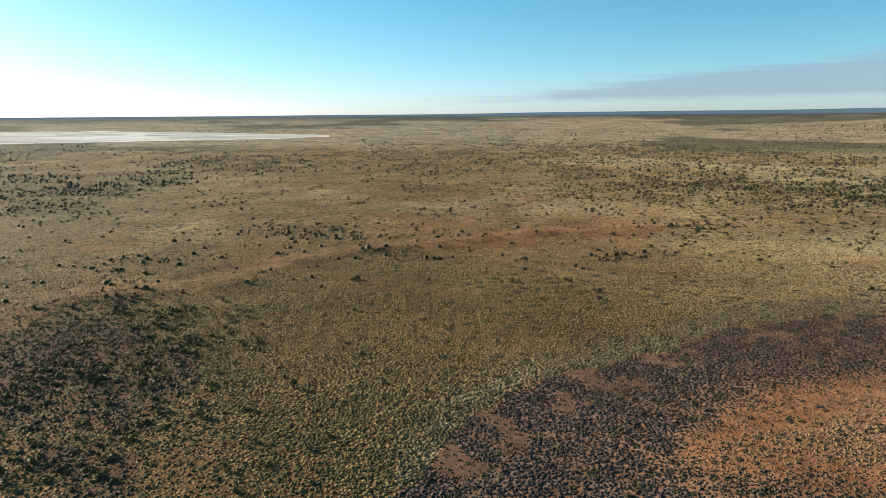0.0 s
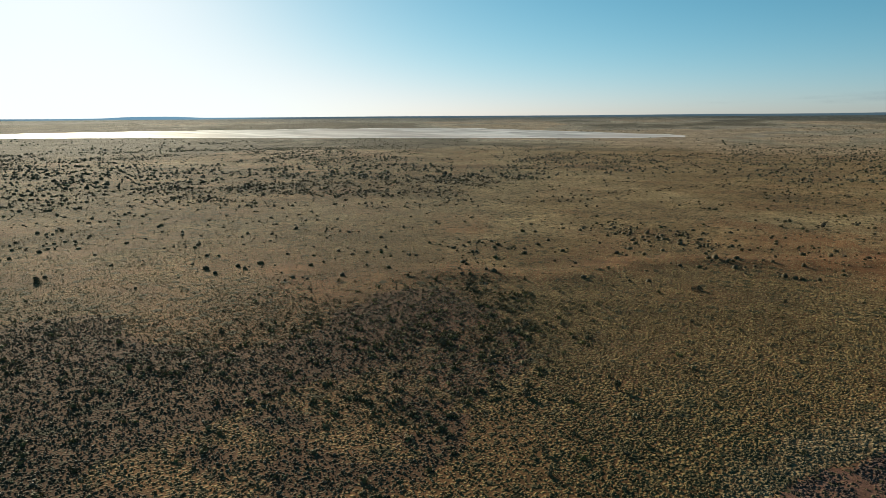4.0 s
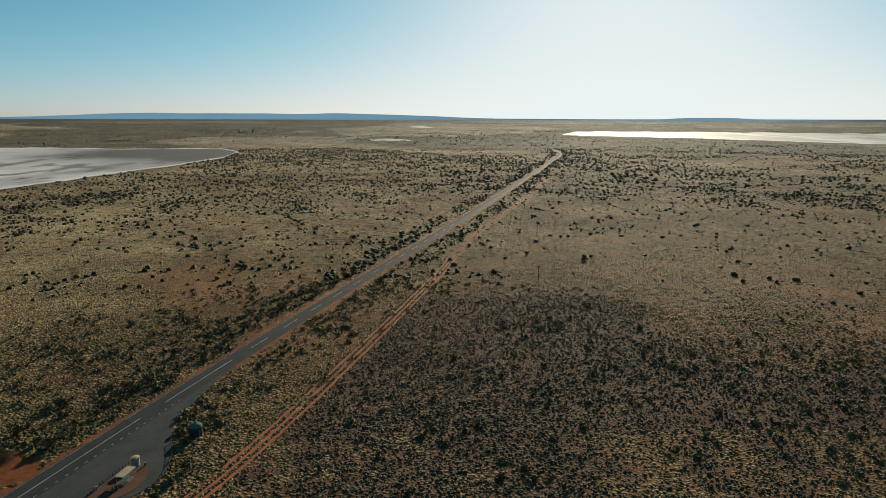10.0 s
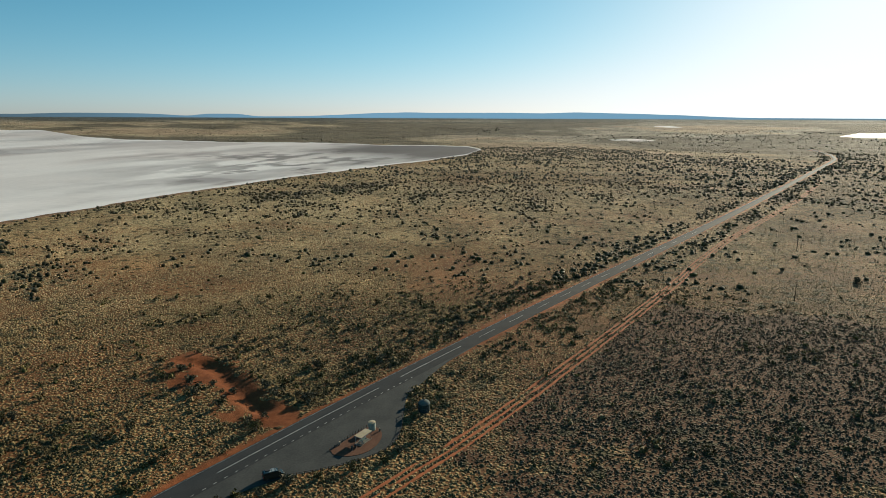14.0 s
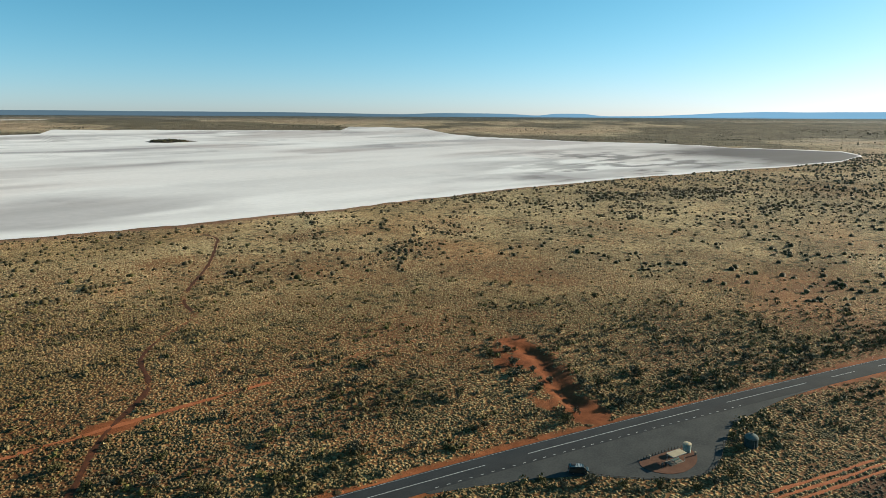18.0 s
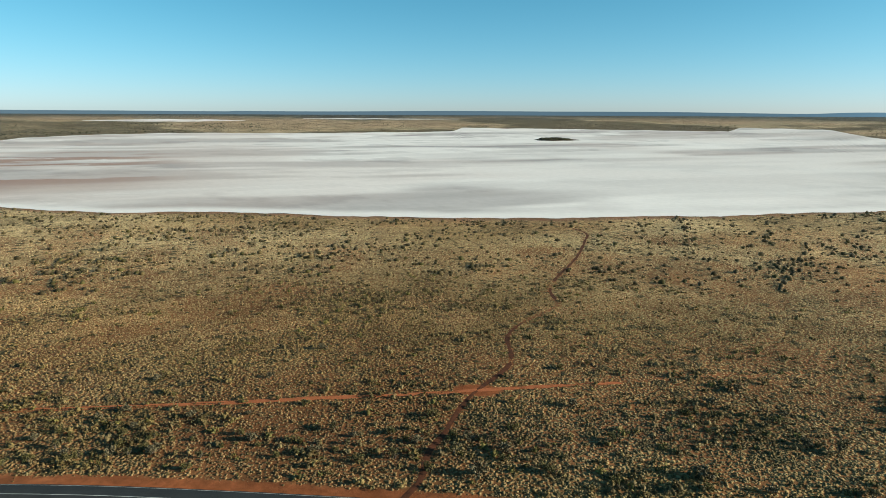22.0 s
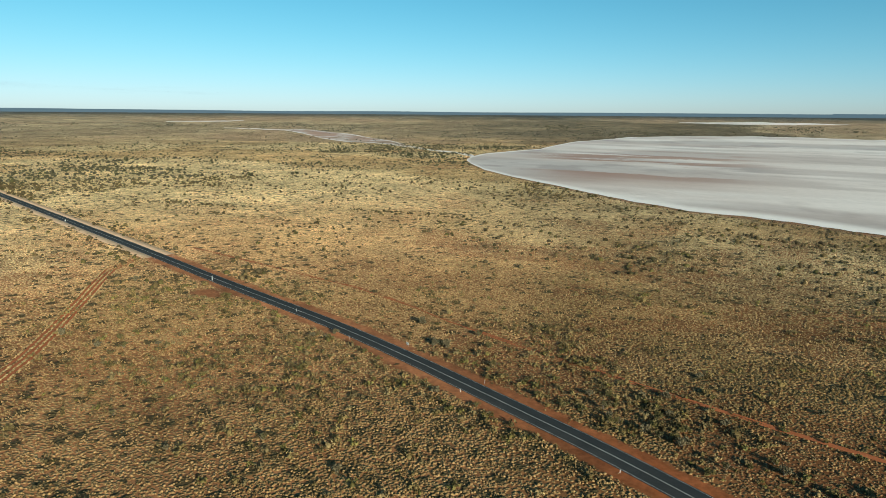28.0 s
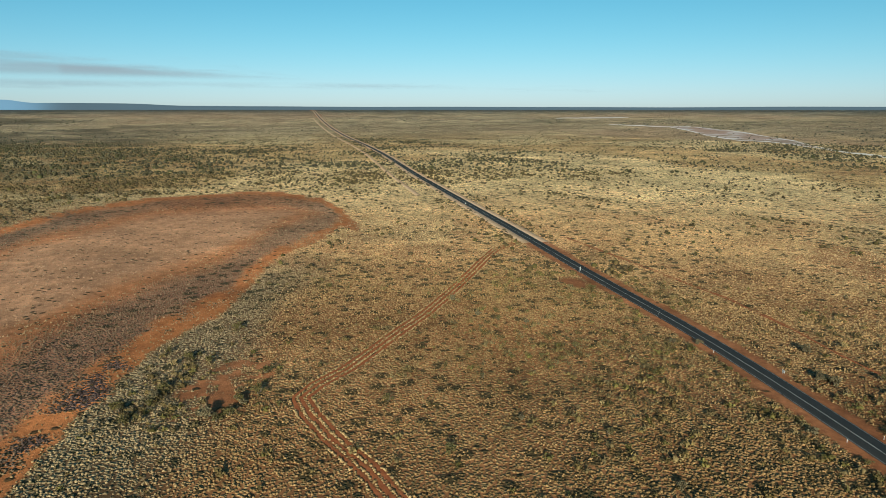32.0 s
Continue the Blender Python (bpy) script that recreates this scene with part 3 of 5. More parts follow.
    # bare sand is coloured paler where the sun stands behind the view
    soil, cover = blend(blend(soil, (0.255, 0.080, 0.029), 0.95 * bare), (0.400, 0.170, 0.078), 0.8 * bare * frontlit), cover * (1 - 0.95 * bare)
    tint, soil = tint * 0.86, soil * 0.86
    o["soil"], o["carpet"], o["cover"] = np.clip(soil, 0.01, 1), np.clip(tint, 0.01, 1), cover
    # standing tussocks
    grass = np.clip(cover, 0, 1) * (1 - bare)
    grass = np.where((lake > -12) | pad | (road < 5.0) | (path < 1.15), 0.0, grass)
    grass = np.where((x > 330) & ((road < 10.0) | ((side < 0) & (np.abs(road - 34) < 3.6))), 0.0, grass)
    for line, offsets in ((SOUTH_FINE, SOUTH_RUTS), (EAST_FINE, EAST_RUTS), (NORTH_FINE, NORTH_RUTS)):
        d, s = line_distance(x, y, line)
        for off in offsets:
            grass = np.where(np.abs(d * np.sign(s) - off) < 0.62, 0.0, grass)
    o["grass"] = grass
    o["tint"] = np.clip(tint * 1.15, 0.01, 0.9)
    # shrubs
    verge = step(7.0, 9.5, road + 2.0 * (x > -170)) * step(30, 18, road) * (0.25 + 0.75 * step(0.40, 0.58, n2)) * np.where(x < -40, 1.0, 0.5)
    grain = fbm(x, y, 20, 31, 3)
    belts_all = np.clip(belt_sum(x, y, SCRUB_WEST) + belt_sum(x, y, SCRUB_LAKE) + belt_sum(x, y, SCRUB_EAST) + belt_sum(x, y, SCRUB_NORTH), 0, 1.2)
    shrub = 0.045 + 0.10 * step(0.46, 0.62, n1) + 0.45 * step(0.54, 0.64, grain) * step(0.42, 0.58, n2) + 0.22 * step(0.54, 0.66, n2) + 0.9 * woods
    shrub = shrub * np.where((az > 18) & (az < 72) & (r > 260) & (r < 600), 0.5, 1.0)
    # fewer shrubs towards the sun, in place of haze that would pale them
    shrub = shrub * (1 - 0.4 * backlit * step(400, 600, r))
    # includes shrubs added along the foot path to make it lie darker
    shrub = shrub + 1.9 * verge + 1.2 * step(4.0, 3.0, path) * step(1.8, 2.3, path) * step(0.40, 0.5, n3)
    shrub = shrub + np.where(r < 260, 1.9, 1.6) * belts_all * (0.3 + 0.7 * step(0.40, 0.56, grain))
    shrub = shrub + 0.5 * step(0.56, 0.62, fbm(x, y * 1.6, 30, 35, 3)) * step(110, 125, az) * step(200, 240, r) * step(600, 480, r)
    shrub = shrub * (1 - 0.8 * olive * (1 - np.clip(belts_all, 0, 1))) + 0.12 * heath
    shrub = np.where((bare > 0.5) | (lake > -8) | pad | (ring > 0.3) | (road < 6.2) | (path < 1.8), 0.0, shrub)
    o["shrub"] = np.clip(shrub, 0, 2.2)
    o["woods"], o["heath"], o["lake"], o["clay"], o["road"] = woods, heath, lake, clay, road
    return o


def relief(x, y):
    az, r = polar(x, y)
    road = line_distance(x, y, ROAD)[0]
    calm = step(14, 60, road) * step(-10, -60, np.maximum(basin(x, y, MAIN_LAKE, 0.0), basin(x, y, EAST_LAKE, -180.0)))
    calm = calm * np.where(inside(x, y, PAD), 0.0, 1.0)
    z = plain_height(r) + (0.7 * (fbm(x, y, 38, 51, 2) - 0.5) + 2.4 * (fbm(x, y, 95, 55, 2) - 0.5)) * calm * step(1600, 700, r)
    z = z + 2.2 * np.exp(-(line_distance(x, y, RIDGE)[0] / 15.0) ** 2) * step(-230, -150, x)
    # borrow pit with a cut bank on its sunny side
    d, side = line_distance(x, y, PIT)
    rough = 0.6 + 0.8 * fbm(x, y, 5, 57, 2)
    z = z - 0.75 * step(3.2, 1.4, d) * rough
    bank = step(3.5, 5.5, d) * step(17, 8, d) * np.where(side < 0, 1.0, 0.25) * step(9, 16, road)
    return z + 0.6 * bank * rough


def mesh_of(name, verts, faces, mat, layers=(), smooth=False):
    """verts (n, 3), faces (m, k) arrays; layers: (name, colours per vertex)."""
    me = bpy.data.meshes.new(name)
    verts, faces = np.asarray(verts, np.float32), np.asarray(faces, np.int32)
    k = faces.shape[1]
    me.vertices.add(len(verts))
    me.vertices.foreach_set("co", verts.ravel())
    me.loops.add(faces.size)
    me.loops.foreach_set("vertex_index", faces.ravel())
    me.polygons.add(len(faces))
    me.polygons.foreach_set("loop_start", np.arange(0, faces.size, k, dtype=np.int32))
    if smooth:
        me.polygons.foreach_set("use_smooth", np.ones(len(faces), bool))
    for layer, colours in layers:
        at = me.attributes.new(layer, "FLOAT_COLOR", "POINT")
        rgba = np.ones((len(verts), 4), np.float32)
        rgba[:, :np.shape(colours)[1]] = colours
        at.data.foreach_set("color", rgba.ravel())
    me.update()
    me.materials.append(mat)
    return me


def grid_faces(rows, cols, closed=False):
    i, j = np.meshgrid(np.arange(rows - 1), np.arange(cols if closed else cols - 1), indexing="ij")
    a = i * cols + j
    b = i * cols + (j + 1) % cols
    return np.stack([a, b, b + cols, a + cols], -1).reshape(-1, 4)


# ---- ground ----
RINGS = np.concatenate([[0.001], np.geomspace(0.3, 108, 14), np.geomspace(110, 480, 220), np.geomspace(490, 4860, 110)])
SPOKES = 840
ang = np.linspace(0, 2 * math.pi, SPOKES, endpoint=False)
gx, gy = np.outer(RINGS, np.cos(ang)), np.outer(RINGS, np.sin(ang))
plan = survey(gx.ravel(), gy.ravel())
gz = relief(gx.ravel(), gy.ravel())
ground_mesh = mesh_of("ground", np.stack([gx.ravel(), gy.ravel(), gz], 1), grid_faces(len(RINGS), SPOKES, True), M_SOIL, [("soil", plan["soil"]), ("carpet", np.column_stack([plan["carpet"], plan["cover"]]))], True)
ground = tagged(new("ground", ground_mesh), "wide plain of red sand under dry grass, rising to a far rim", "ground", kind="structure")


# ---- salt lakes ----
def lake_sheet(name, table, label, rows=110):
    azs = np.unique(np.concatenate([np.linspace(table[0, 0], table[-1, 0], 40 if rows < 20 else 280), table[:, 0]]))
    wob = fbm(azs * 40, azs * 0 + 3, 50, 61, 4) - 0.5
    near = np.interp(azs, table[:, 0], table[:, 1]) * (1 + 0.02 * wob)
    far = np.interp(azs, table[:, 0], table[:, 2]) * (1 + 0.03 * wob)
    s = np.linspace(0, 1, rows)[:, None]
    r = near * (far / near) ** s
    a = np.radians(azs)
    x, y = -np.sin(a) * r, np.cos(a) * r
    z = plain_height(r) + 0.35
    x, y = x.ravel(), y.ravel()
    depth = basin(x, y, table, 0.0 if table[0, 0] > 90 else -180.0)
    n1, n2 = fbm(x * 0.35 + 0.9 * y * 0.3, y * 1.2, 190, 71, 4), fbm(x * 0.5, y, 420, 77, 3)
    white, wet, mud = np.array((0.80, 0.755, 0.73)), np.array((0.36, 0.325, 0.32)), np.array((0.30, 0.165, 0.115))
    n3 = fbm(x * 0.8 + y * 0.3, y * 0.8 - x * 0.2, 70, 79, 4)
    c = white + (wet - white) * np.clip(step(0.45, 0.60, n1) * 0.7 + step(0.5, 0.66, n2) * 0.45 + step(0.55, 0.68, n3) * 0.35, 0, 1)[:, None]
    fine = fbm(x * 0.14 + y * 0.05, y * 0.9 - x * 0.1, 34, 93, 4)
    c = c * (1 + 0.4 * (fine - 0.5) - 0.14 * step(0.56, 0.64, fine))[:, None]
    azl, rl = polar(x, y)
    azl = np.where(azl < 0, azl + 360, azl)
    c = c + (np.array((0.62, 0.52, 0.48)) - c) * (0.35 * step(0.45, 0.6, fbm(x, y, 330, 87, 3)))[:, None]
    pink = np.exp(-((azl - 194) / 9) ** 4 - ((rl - 1200) / 380) ** 4) * step(0.44, 0.50, fbm(x * 0.22, y, 75, 82, 4)) + (table is CREEK) * step(0.42, 0.58, fbm(x, y, 160, 83, 3))
    if table is CREEK:
        vein = fbm(x * 0.8 + y * 0.2, y * 0.8, 70, 85, 4)
        c = c + (np.array((0.36, 0.21, 0.13)) - c) * (step(0.53, 0.58, vein) * 0.75)[:, None]
        c = c + (np.array((0.23, 0.165, 0.095)) - c) * (step(0.42, 0.38, fbm(x, y, 95, 86, 3)) * 0.85)[:, None]
    dark = 1.5 * np.exp(-((azl - 97) / 11) ** 2 - ((rl - 1680) / 420) ** 2) + 0.8 * np.exp(-((azl - 113) / 9) ** 2) * step(0.54, 0.62, fbm(x * 0.6, y * 1.4, 46, 89, 3)) * step(1900, 1300, rl)
    c = c + (np.array((0.095, 0.078, 0.072)) - c) * np.clip(dark * (0.5 + n1), 0, 0.95)[:, None]
    blush = step(168, 190, azl) * (0.35 + 0.5 * step(0.4, 0.6, fbm(x * 0.3, y, 150, 88, 3))) * (table is MAIN_LAKE)
    c = c + (np.array((0.52, 0.43, 0.39)) - c) * (0.6 * blush)[:, None]
    snow = step(172, 150, azl) * step(118, 132, azl) * step(0.36, 0.52, fbm(x * 0.3, y, 210, 90, 3)) * (table is MAIN_LAKE)
    c = c + (white - c) * (0.65 * snow)[:, None]
    c = c + (mud - c) * ((0.45 if table is CREEK else 0.85) * pink)[:, None]
    c = c + (white - c) * (step(44, 12, depth) * 0.95)[:, None]
    ob = new(name, mesh_of(name, np.stack([x, y, z.ravel()], 1), grid_faces(rows, len(azs)), M_SALT, [("salt", c)], True))
    return tagged(ob, label, "salt lake", kind="structure")


lake_sheet("salt_lake", MAIN_LAKE, "broad white salt lake with grey damp streaks")
lake_sheet("salt_lake", EAST_LAKE, "long narrow white salt lake near the horizon", 24)
lake_sheet("salt_creek", CREEK, "braided pink and white salt creek running into the lake", 36)
for flat in FLATS:
    lake_sheet("salt_flat", flat, "small pale salt flat far out on the plain", 6)


# ---- road ----
def ribbon(name, line, left, right, lift, mat, step_len=6.0):
    """A flat band along a line between two offsets, left of its way being plus."""
    p = np.asarray(line, float)
    seg = np.hypot(*(p[1:] - p[:-1]).T)
    s = np.concatenate([[0], np.cumsum(seg)])
    n = max(2, int(s[-1] / step_len) + 1)
    t = np.linspace(0, s[-1], n)
    q = np.stack([np.interp(t, s, p[:, 0]), np.interp(t, s, p[:, 1])], 1)
    d = np.gradient(q, axis=0)
    d /= np.hypot(d[:, 0], d[:, 1])[:, None]
    nrm = np.stack([-d[:, 1], d[:, 0]], 1)
    rows = []
    for off, drop in ((right - 0.15, -0.12), (right, lift), (left, lift), (left + 0.15, -0.12)):
        w = q + nrm * off
        rows.append(np.stack([w[:, 0], w[:, 1], plain_height(np.hypot(w[:, 0], w[:, 1])) + drop], 1))
    return mesh_of(name, np.concatenate(rows), grid_faces(4, n), mat)


ROAD_FINE = smooth_line(ROAD, 3)
road = tagged(new("road", ribbon("road", ROAD_FINE, ROAD_HALF, -ROAD_HALF, 0.09, M_ASPHALT)), "two-lane sealed road with white lines and sandy verges", "road", kind="structure")


EAST_ROAD = ROAD_FINE[ROAD_FINE[:, 0] > 330]
for left, right in ((9.0, 4.1), (-4.1, -9.5)):
    tagged(new("verge", ribbon("verge", EAST_ROAD, left, right, 0.2, M_VERGE)), "pale graded sand verge along the sealed road", "verge", kind="structure")
tagged(new("fire_track", ribbon("fire_track", ROAD_FINE[(ROAD_FINE[:, 0] > 560) & (ROAD_FINE[:, 0] < 3400)], -32.0, -36.5, 0.9, M_VERGE)), "pale sand track running beside the far road", "track", kind="structure")


# ---- wheel tracks and the foot path ----
def rut(line, offset, width, seed, keep=0.0):
    """A worn strip along a line: its width wanders, and it breaks off where the noise falls under keep."""
    p = np.asarray(line, float)
    s = np.concatenate([[0], np.cumsum(np.hypot(*(p[1:] - p[:-1]).T))])
    t = np.arange(0, s[-1], 1.1)
    q = np.stack([np.interp(t, s, p[:, 0]), np.interp(t, s, p[:, 1])], 1)
    d = np.gradient(q, axis=0)
    d /= np.hypot(d[:, 0], d[:, 1])[:, None]
    nrm = np.stack([-d[:, 1], d[:, 0]], 1)
    w = width * (0.35 + 1.3 * fbm(t, t * 0 + offset, 5.0, seed, 3))
    w = w * step(keep, keep + 0.1, fbm(t, t * 0 + 7 * offset, 16.0, seed + 9, 2))
    mid = offset + 0.5 * (fbm(t, t * 0 + 3.0, 9.0, seed + 4, 2) - 0.5)
    rows = []
    for k in (-0.5, 0.0, 0.5):
        v = q + nrm * (mid + k * w)[:, None]
        rows.append(np.stack([v[:, 0], v[:, 1], relief(v[:, 0], v[:, 1]) + (0.07 if k == 0 else 0.03)], 1))
    return np.concatenate(rows), grid_faces(3, len(t))


def wheel_track(name, line, offsets, width, seed, label, keep, mat):
    vs, fs, base = [], [], 0
    for k, off in enumerate(offsets):
        v, f = rut(line, off, width, seed + 11 * k, keep)
        vs.append(v)
        fs.append(f + base)
        base += len(v)
    ob = new(name, mesh_of(name, np.concatenate(vs), np.concatenate(fs), mat, (), True))
    return tagged(ob, label, "track", kind="structure")


M_RUT = mottled("worn_red_sand", (0.25, 0.078, 0.030), (0.38, 0.125, 0.050), 3.0, 0.95, bump=0.04)
# trail sand is coloured dark for the shade inside the sunken path
M_TRAIL = mottled("shaded_trail_sand", (0.045, 0.018, 0.009), (0.11, 0.038, 0.017), 2.0, 0.95, bump=0.05)
wheel_track("track_south", SOUTH_FINE, SOUTH_RUTS, 0.85, 101, "worn red wheel tracks running beside the road", 0.2, M_RUT)
wheel_track("track_east", EAST_FINE, EAST_RUTS, 1.15, 151, "old red wheel tracks turning across the sandplain", 0.12, M_RUT)
wheel_track("track_north", NORTH_FINE[NORTH_FINE[:, 0] > -125], NORTH_RUTS, 0.85, 201, "faint red wheel track through the spinifex", 0.42, M_RUT)
wheel_track("track_north", NORTH_FINE[(NORTH_FINE[:, 0] > -122) & (NORTH_FINE[:, 0] < 40)], (0.0,), 1.9, 221, "red wheel track worn wide near the foot path", 0.34, M_RUT)
wheel_track("foot_path", PATH_FINE, (0.0,), 1.6, 251, "narrow trodden path winding to the salt lake", 0.28, M_TRAIL)
# ---- building helpers for things and parts ----
M_CREAM = mottled("cream_roof_paint", (0.34, 0.27, 0.165), (0.44, 0.36, 0.23), 1.6, 0.55, bump=0.003)
M_POST = mottled("weathered_timber", (0.055, 0.040, 0.030), (0.105, 0.080, 0.060), 0.7, 0.9, bump=0.01)
M_STEEL = mottled("galvanised_steel", (0.30, 0.31, 0.32), (0.44, 0.45, 0.46), 0.8, 0.45, 0.7)
M_TANK = mottled("pale_green_tank", (0.17, 0.20, 0.17), (0.25, 0.28, 0.23), 1.2, 0.5)
M_TEAL = mottled("teal_sheet_metal", (0.024, 0.036, 0.034), (0.044, 0.060, 0.056), 1.4, 0.85)
M_DOME = mottled("pale_dome_paint", (0.085, 0.10, 0.092), (0.15, 0.165, 0.15), 1.5, 0.9)
M_TABLE = mottled("green_table_paint", (0.06, 0.10, 0.085), (0.105, 0.145, 0.125), 0.8, 0.5)
M_SLAB = mottled("pale_concrete", (0.15, 0.125, 0.10), (0.22, 0.185, 0.15), 1.5, 0.85, bump=0.005)
M_GRAVEL = mottled("red_gravel", (0.085, 0.040, 0.025), (0.135, 0.066, 0.042), 2.5, 0.95, bump=0.03, fine=18)
M_BIN = mottled("dark_bin_plastic", (0.018, 0.022, 0.020), (0.035, 0.04, 0.037), 0.6, 0.5)
M_VAN = mottled("dark_green_car_paint", (0.012, 0.020, 0.019), (0.020, 0.030, 0.028), 1.2, 0.25)
M_VAN_TOP = mottled("dusty_pale_roof", (0.22, 0.25, 0.26), (0.34, 0.37, 0.38), 0.9, 0.5)
M_GLASS = material("dark_car_glass", 0.06, (0.015, 0.02, 0.022))
M_RUBBER = mottled("tyre_rubber", (0.014, 0.014, 0.014), (0.026, 0.025, 0.024), 0.3, 0.9)
M_WHITE = mottled("white_sign_face", (0.70, 0.70, 0.68), (0.84, 0.84, 0.82), 0.8, 0.5)
M_RED = material("red_reflector", 0.3, (0.45, 0.02, 0.015))
M_LAMP = material("clear_lamp_lens", 0.15, (0.6, 0.6, 0.58))
M_BARK = mottled("grey_bark", (0.09, 0.07, 0.055), (0.17, 0.14, 0.11), 0.5, 0.95, bump=0.02)
M_BLACK = mottled("black_plastic_trim", (0.016, 0.016, 0.016), (0.03, 0.03, 0.03), 0.4, 0.7)


def box(bm, size, at=(0, 0, 0), bevel=0.0, turn=None):
    """A bevelled block in bm: size and centre."""
    made = bmesh.ops.create_cube(bm, size=1.0)
    vs = made["verts"]
    m = Matrix.Translation(at) @ (turn or Matrix()) @ Matrix.Diagonal((*size, 1))
    bmesh.ops.transform(bm, matrix=m, verts=vs)
    if bevel:
        es = list({e for v in vs for e in v.link_edges})
        bmesh.ops.bevel(bm, geom=es, offset=bevel, segments=2, affect="EDGES", profile=0.6)
    return bm


def rod(bm, r, h, at=(0, 0, 0), sides=10, top=None, turn=None):
    """A round bar standing on at."""
    m = Matrix.Translation(at) @ (turn or Matrix()) @ Matrix.Translation((0, 0, h / 2))
    bmesh.ops.create_cone(bm, cap_ends=True, segments=sides, radius1=r, radius2=r if top is None else top, depth=h, matrix=m)
    return bm


def turned(bm, rings, sides=20):
    """A lathe: rings of (radius, height) from below."""
    loops = [[bm.verts.new((r * math.cos(2 * math.pi * k / sides), r * math.sin(2 * math.pi * k / sides), z)) for k in range(sides)] for r, z in rings]
    for a, b in zip(loops[:-1], loops[1:]):
        for k in range(sides):
            bm.faces.new((a[k], a[(k + 1) % sides], b[(k + 1) % sides], b[k]))
    bm.faces.new(loops[0][::-1])
    bm.faces.new(loops[-1])
    return bm


def part(name, bm, mat, parent, label="", at=None):
    me = bpy.data.meshes.new(name)
    bmesh.ops.recalc_face_normals(bm, faces=bm.faces)
    bm.to_mesh(me)
    bm.free()
    me.materials.append(mat)
    ob = new(name, me)
    ob.parent = parent
    if at:
        ob.location = at
    return tagged(ob, label)


def thing(name, x, y, turn, label, category, group="", z=0.0):
    ob = new(name)
    ob.empty_display_size = 0.3
    ob.matrix_world = pose(x, y, z, 0, 0, turn)
    return tagged(ob, label, category, group)


def fresh():
    return bmesh.new()


# ---- rest area surface ----
def slab(name, poly, z, mat, skirt=0.2):
    bm = fresh()
    top = [bm.verts.new((x, y, z)) for x, y in poly]
    low = [bm.verts.new((x, y, z - skirt)) for x, y in poly]
    bm.faces.new(top)
    for k in range(len(poly)):
        bm.faces.new((top[k], low[k], low[(k + 1) % len(poly)], top[(k + 1) % len(poly)]))
    bmesh.ops.recalc_face_normals(bm, faces=bm.faces)
    bmesh.ops.triangulate(bm, faces=[f for f in bm.faces if len(f.verts) > 4])
    me = bpy.data.meshes.new(name)
    bm.to_mesh(me)
    bm.free()
    me.materials.append(mat)
    return new(name, me)


PAD_LINE = smooth_line(PAD[:14], 3).tolist() + [list(p) for p in PAD[14:]]
tagged(slab("pavement", PAD_LINE, 0.05, M_PAD), "grey worn sealed lay-by beside the road", "pavement", kind="structure")
ISLAND = smooth_line([(-143.6, -51.0), (-147.2, -49.7), (-152.5, -47.5), (-157.3, -45.0), (-158.0, -43.0), (-156.0, -40.7), (-152.0, -39.6), (-147.0, -40.3),
                      (-143.5, -42.5), (-141.6, -46.0), (-141.8, -49.4), (-143.6, -51.0)], 3).tolist()[:-1]
tagged(slab("gravel_island", ISLAND, 0.13, M_GRAVEL), "red gravel island in the middle of the lay-by", "island", kind="structure")


# ---- road lines ----
def line_mark(line, offset, start, end, width, name):
    p = np.asarray(line, float)
    seg = np.hypot(*(p[1:] - p[:-1]).T)
    s = np.concatenate([[0], np.cumsum(seg)])
    t = np.linspace(start, end, max(2, int((end - start) / 6) + 2))
    q = np.stack([np.interp(t, s, p[:, 0]), np.interp(t, s, p[:, 1])], 1)
    d = np.gradient(q, axis=0)
    d /= np.hypot(d[:, 0], d[:, 1])[:, None]
    nrm = np.stack([-d[:, 1], d[:, 0]], 1)
    rows = []
    for off, z in ((offset - width / 2, 0.085), (offset - width / 2, 0.098), (offset + width / 2, 0.098), (offset + width / 2, 0.085)):
        w = q + nrm * off
        rows.append(np.stack([w[:, 0], w[:, 1], plain_height(np.hypot(w[:, 0], w[:, 1])) + z], 1))
    ob = new(name, mesh_of(name, np.concatenate(rows), grid_faces(4, len(t)), M_LINE))
    ob.parent = road
    return ob


def along_road(x):
    """Length along the road where it passes x (the road runs from plus to minus x)."""
    p = ROAD_FINE
    s = np.concatenate([[0], np.cumsum(np.hypot(*(p[1:] - p[:-1]).T))])
    return float(np.interp(-x, -p[:, 0], s))


line_mark(ROAD_FINE, 0.0, along_road(2300), along_road(-60), 0.18, "centre_line")
for a, b in ((-66, -118), (-129.4, -183.3), (-193.4, -225)):
    line_mark(ROAD_FINE, 0.0, along_road(a), along_road(b), 0.18, "centre_line")
for k in range(13):
    a = along_road(-236) + k * 24.0
    line_mark(ROAD_FINE, 0.0, a, a + 12.0, 0.15, "centre_dash")
for side in (-3.55, 3.55):
    line_mark(ROAD_FINE, side, along_road(1500), along_road(-95), 0.10, "edge_line")
line_mark(ROAD_FINE, 3.55, along_road(-95), along_road(-900), 0.08, "edge_line")
for k in range(34):
    a = along_road(-104) + k * 3.05
    line_mark(ROAD_FINE, -3.3, a, a + 0.9, 0.15, "edge_dash")


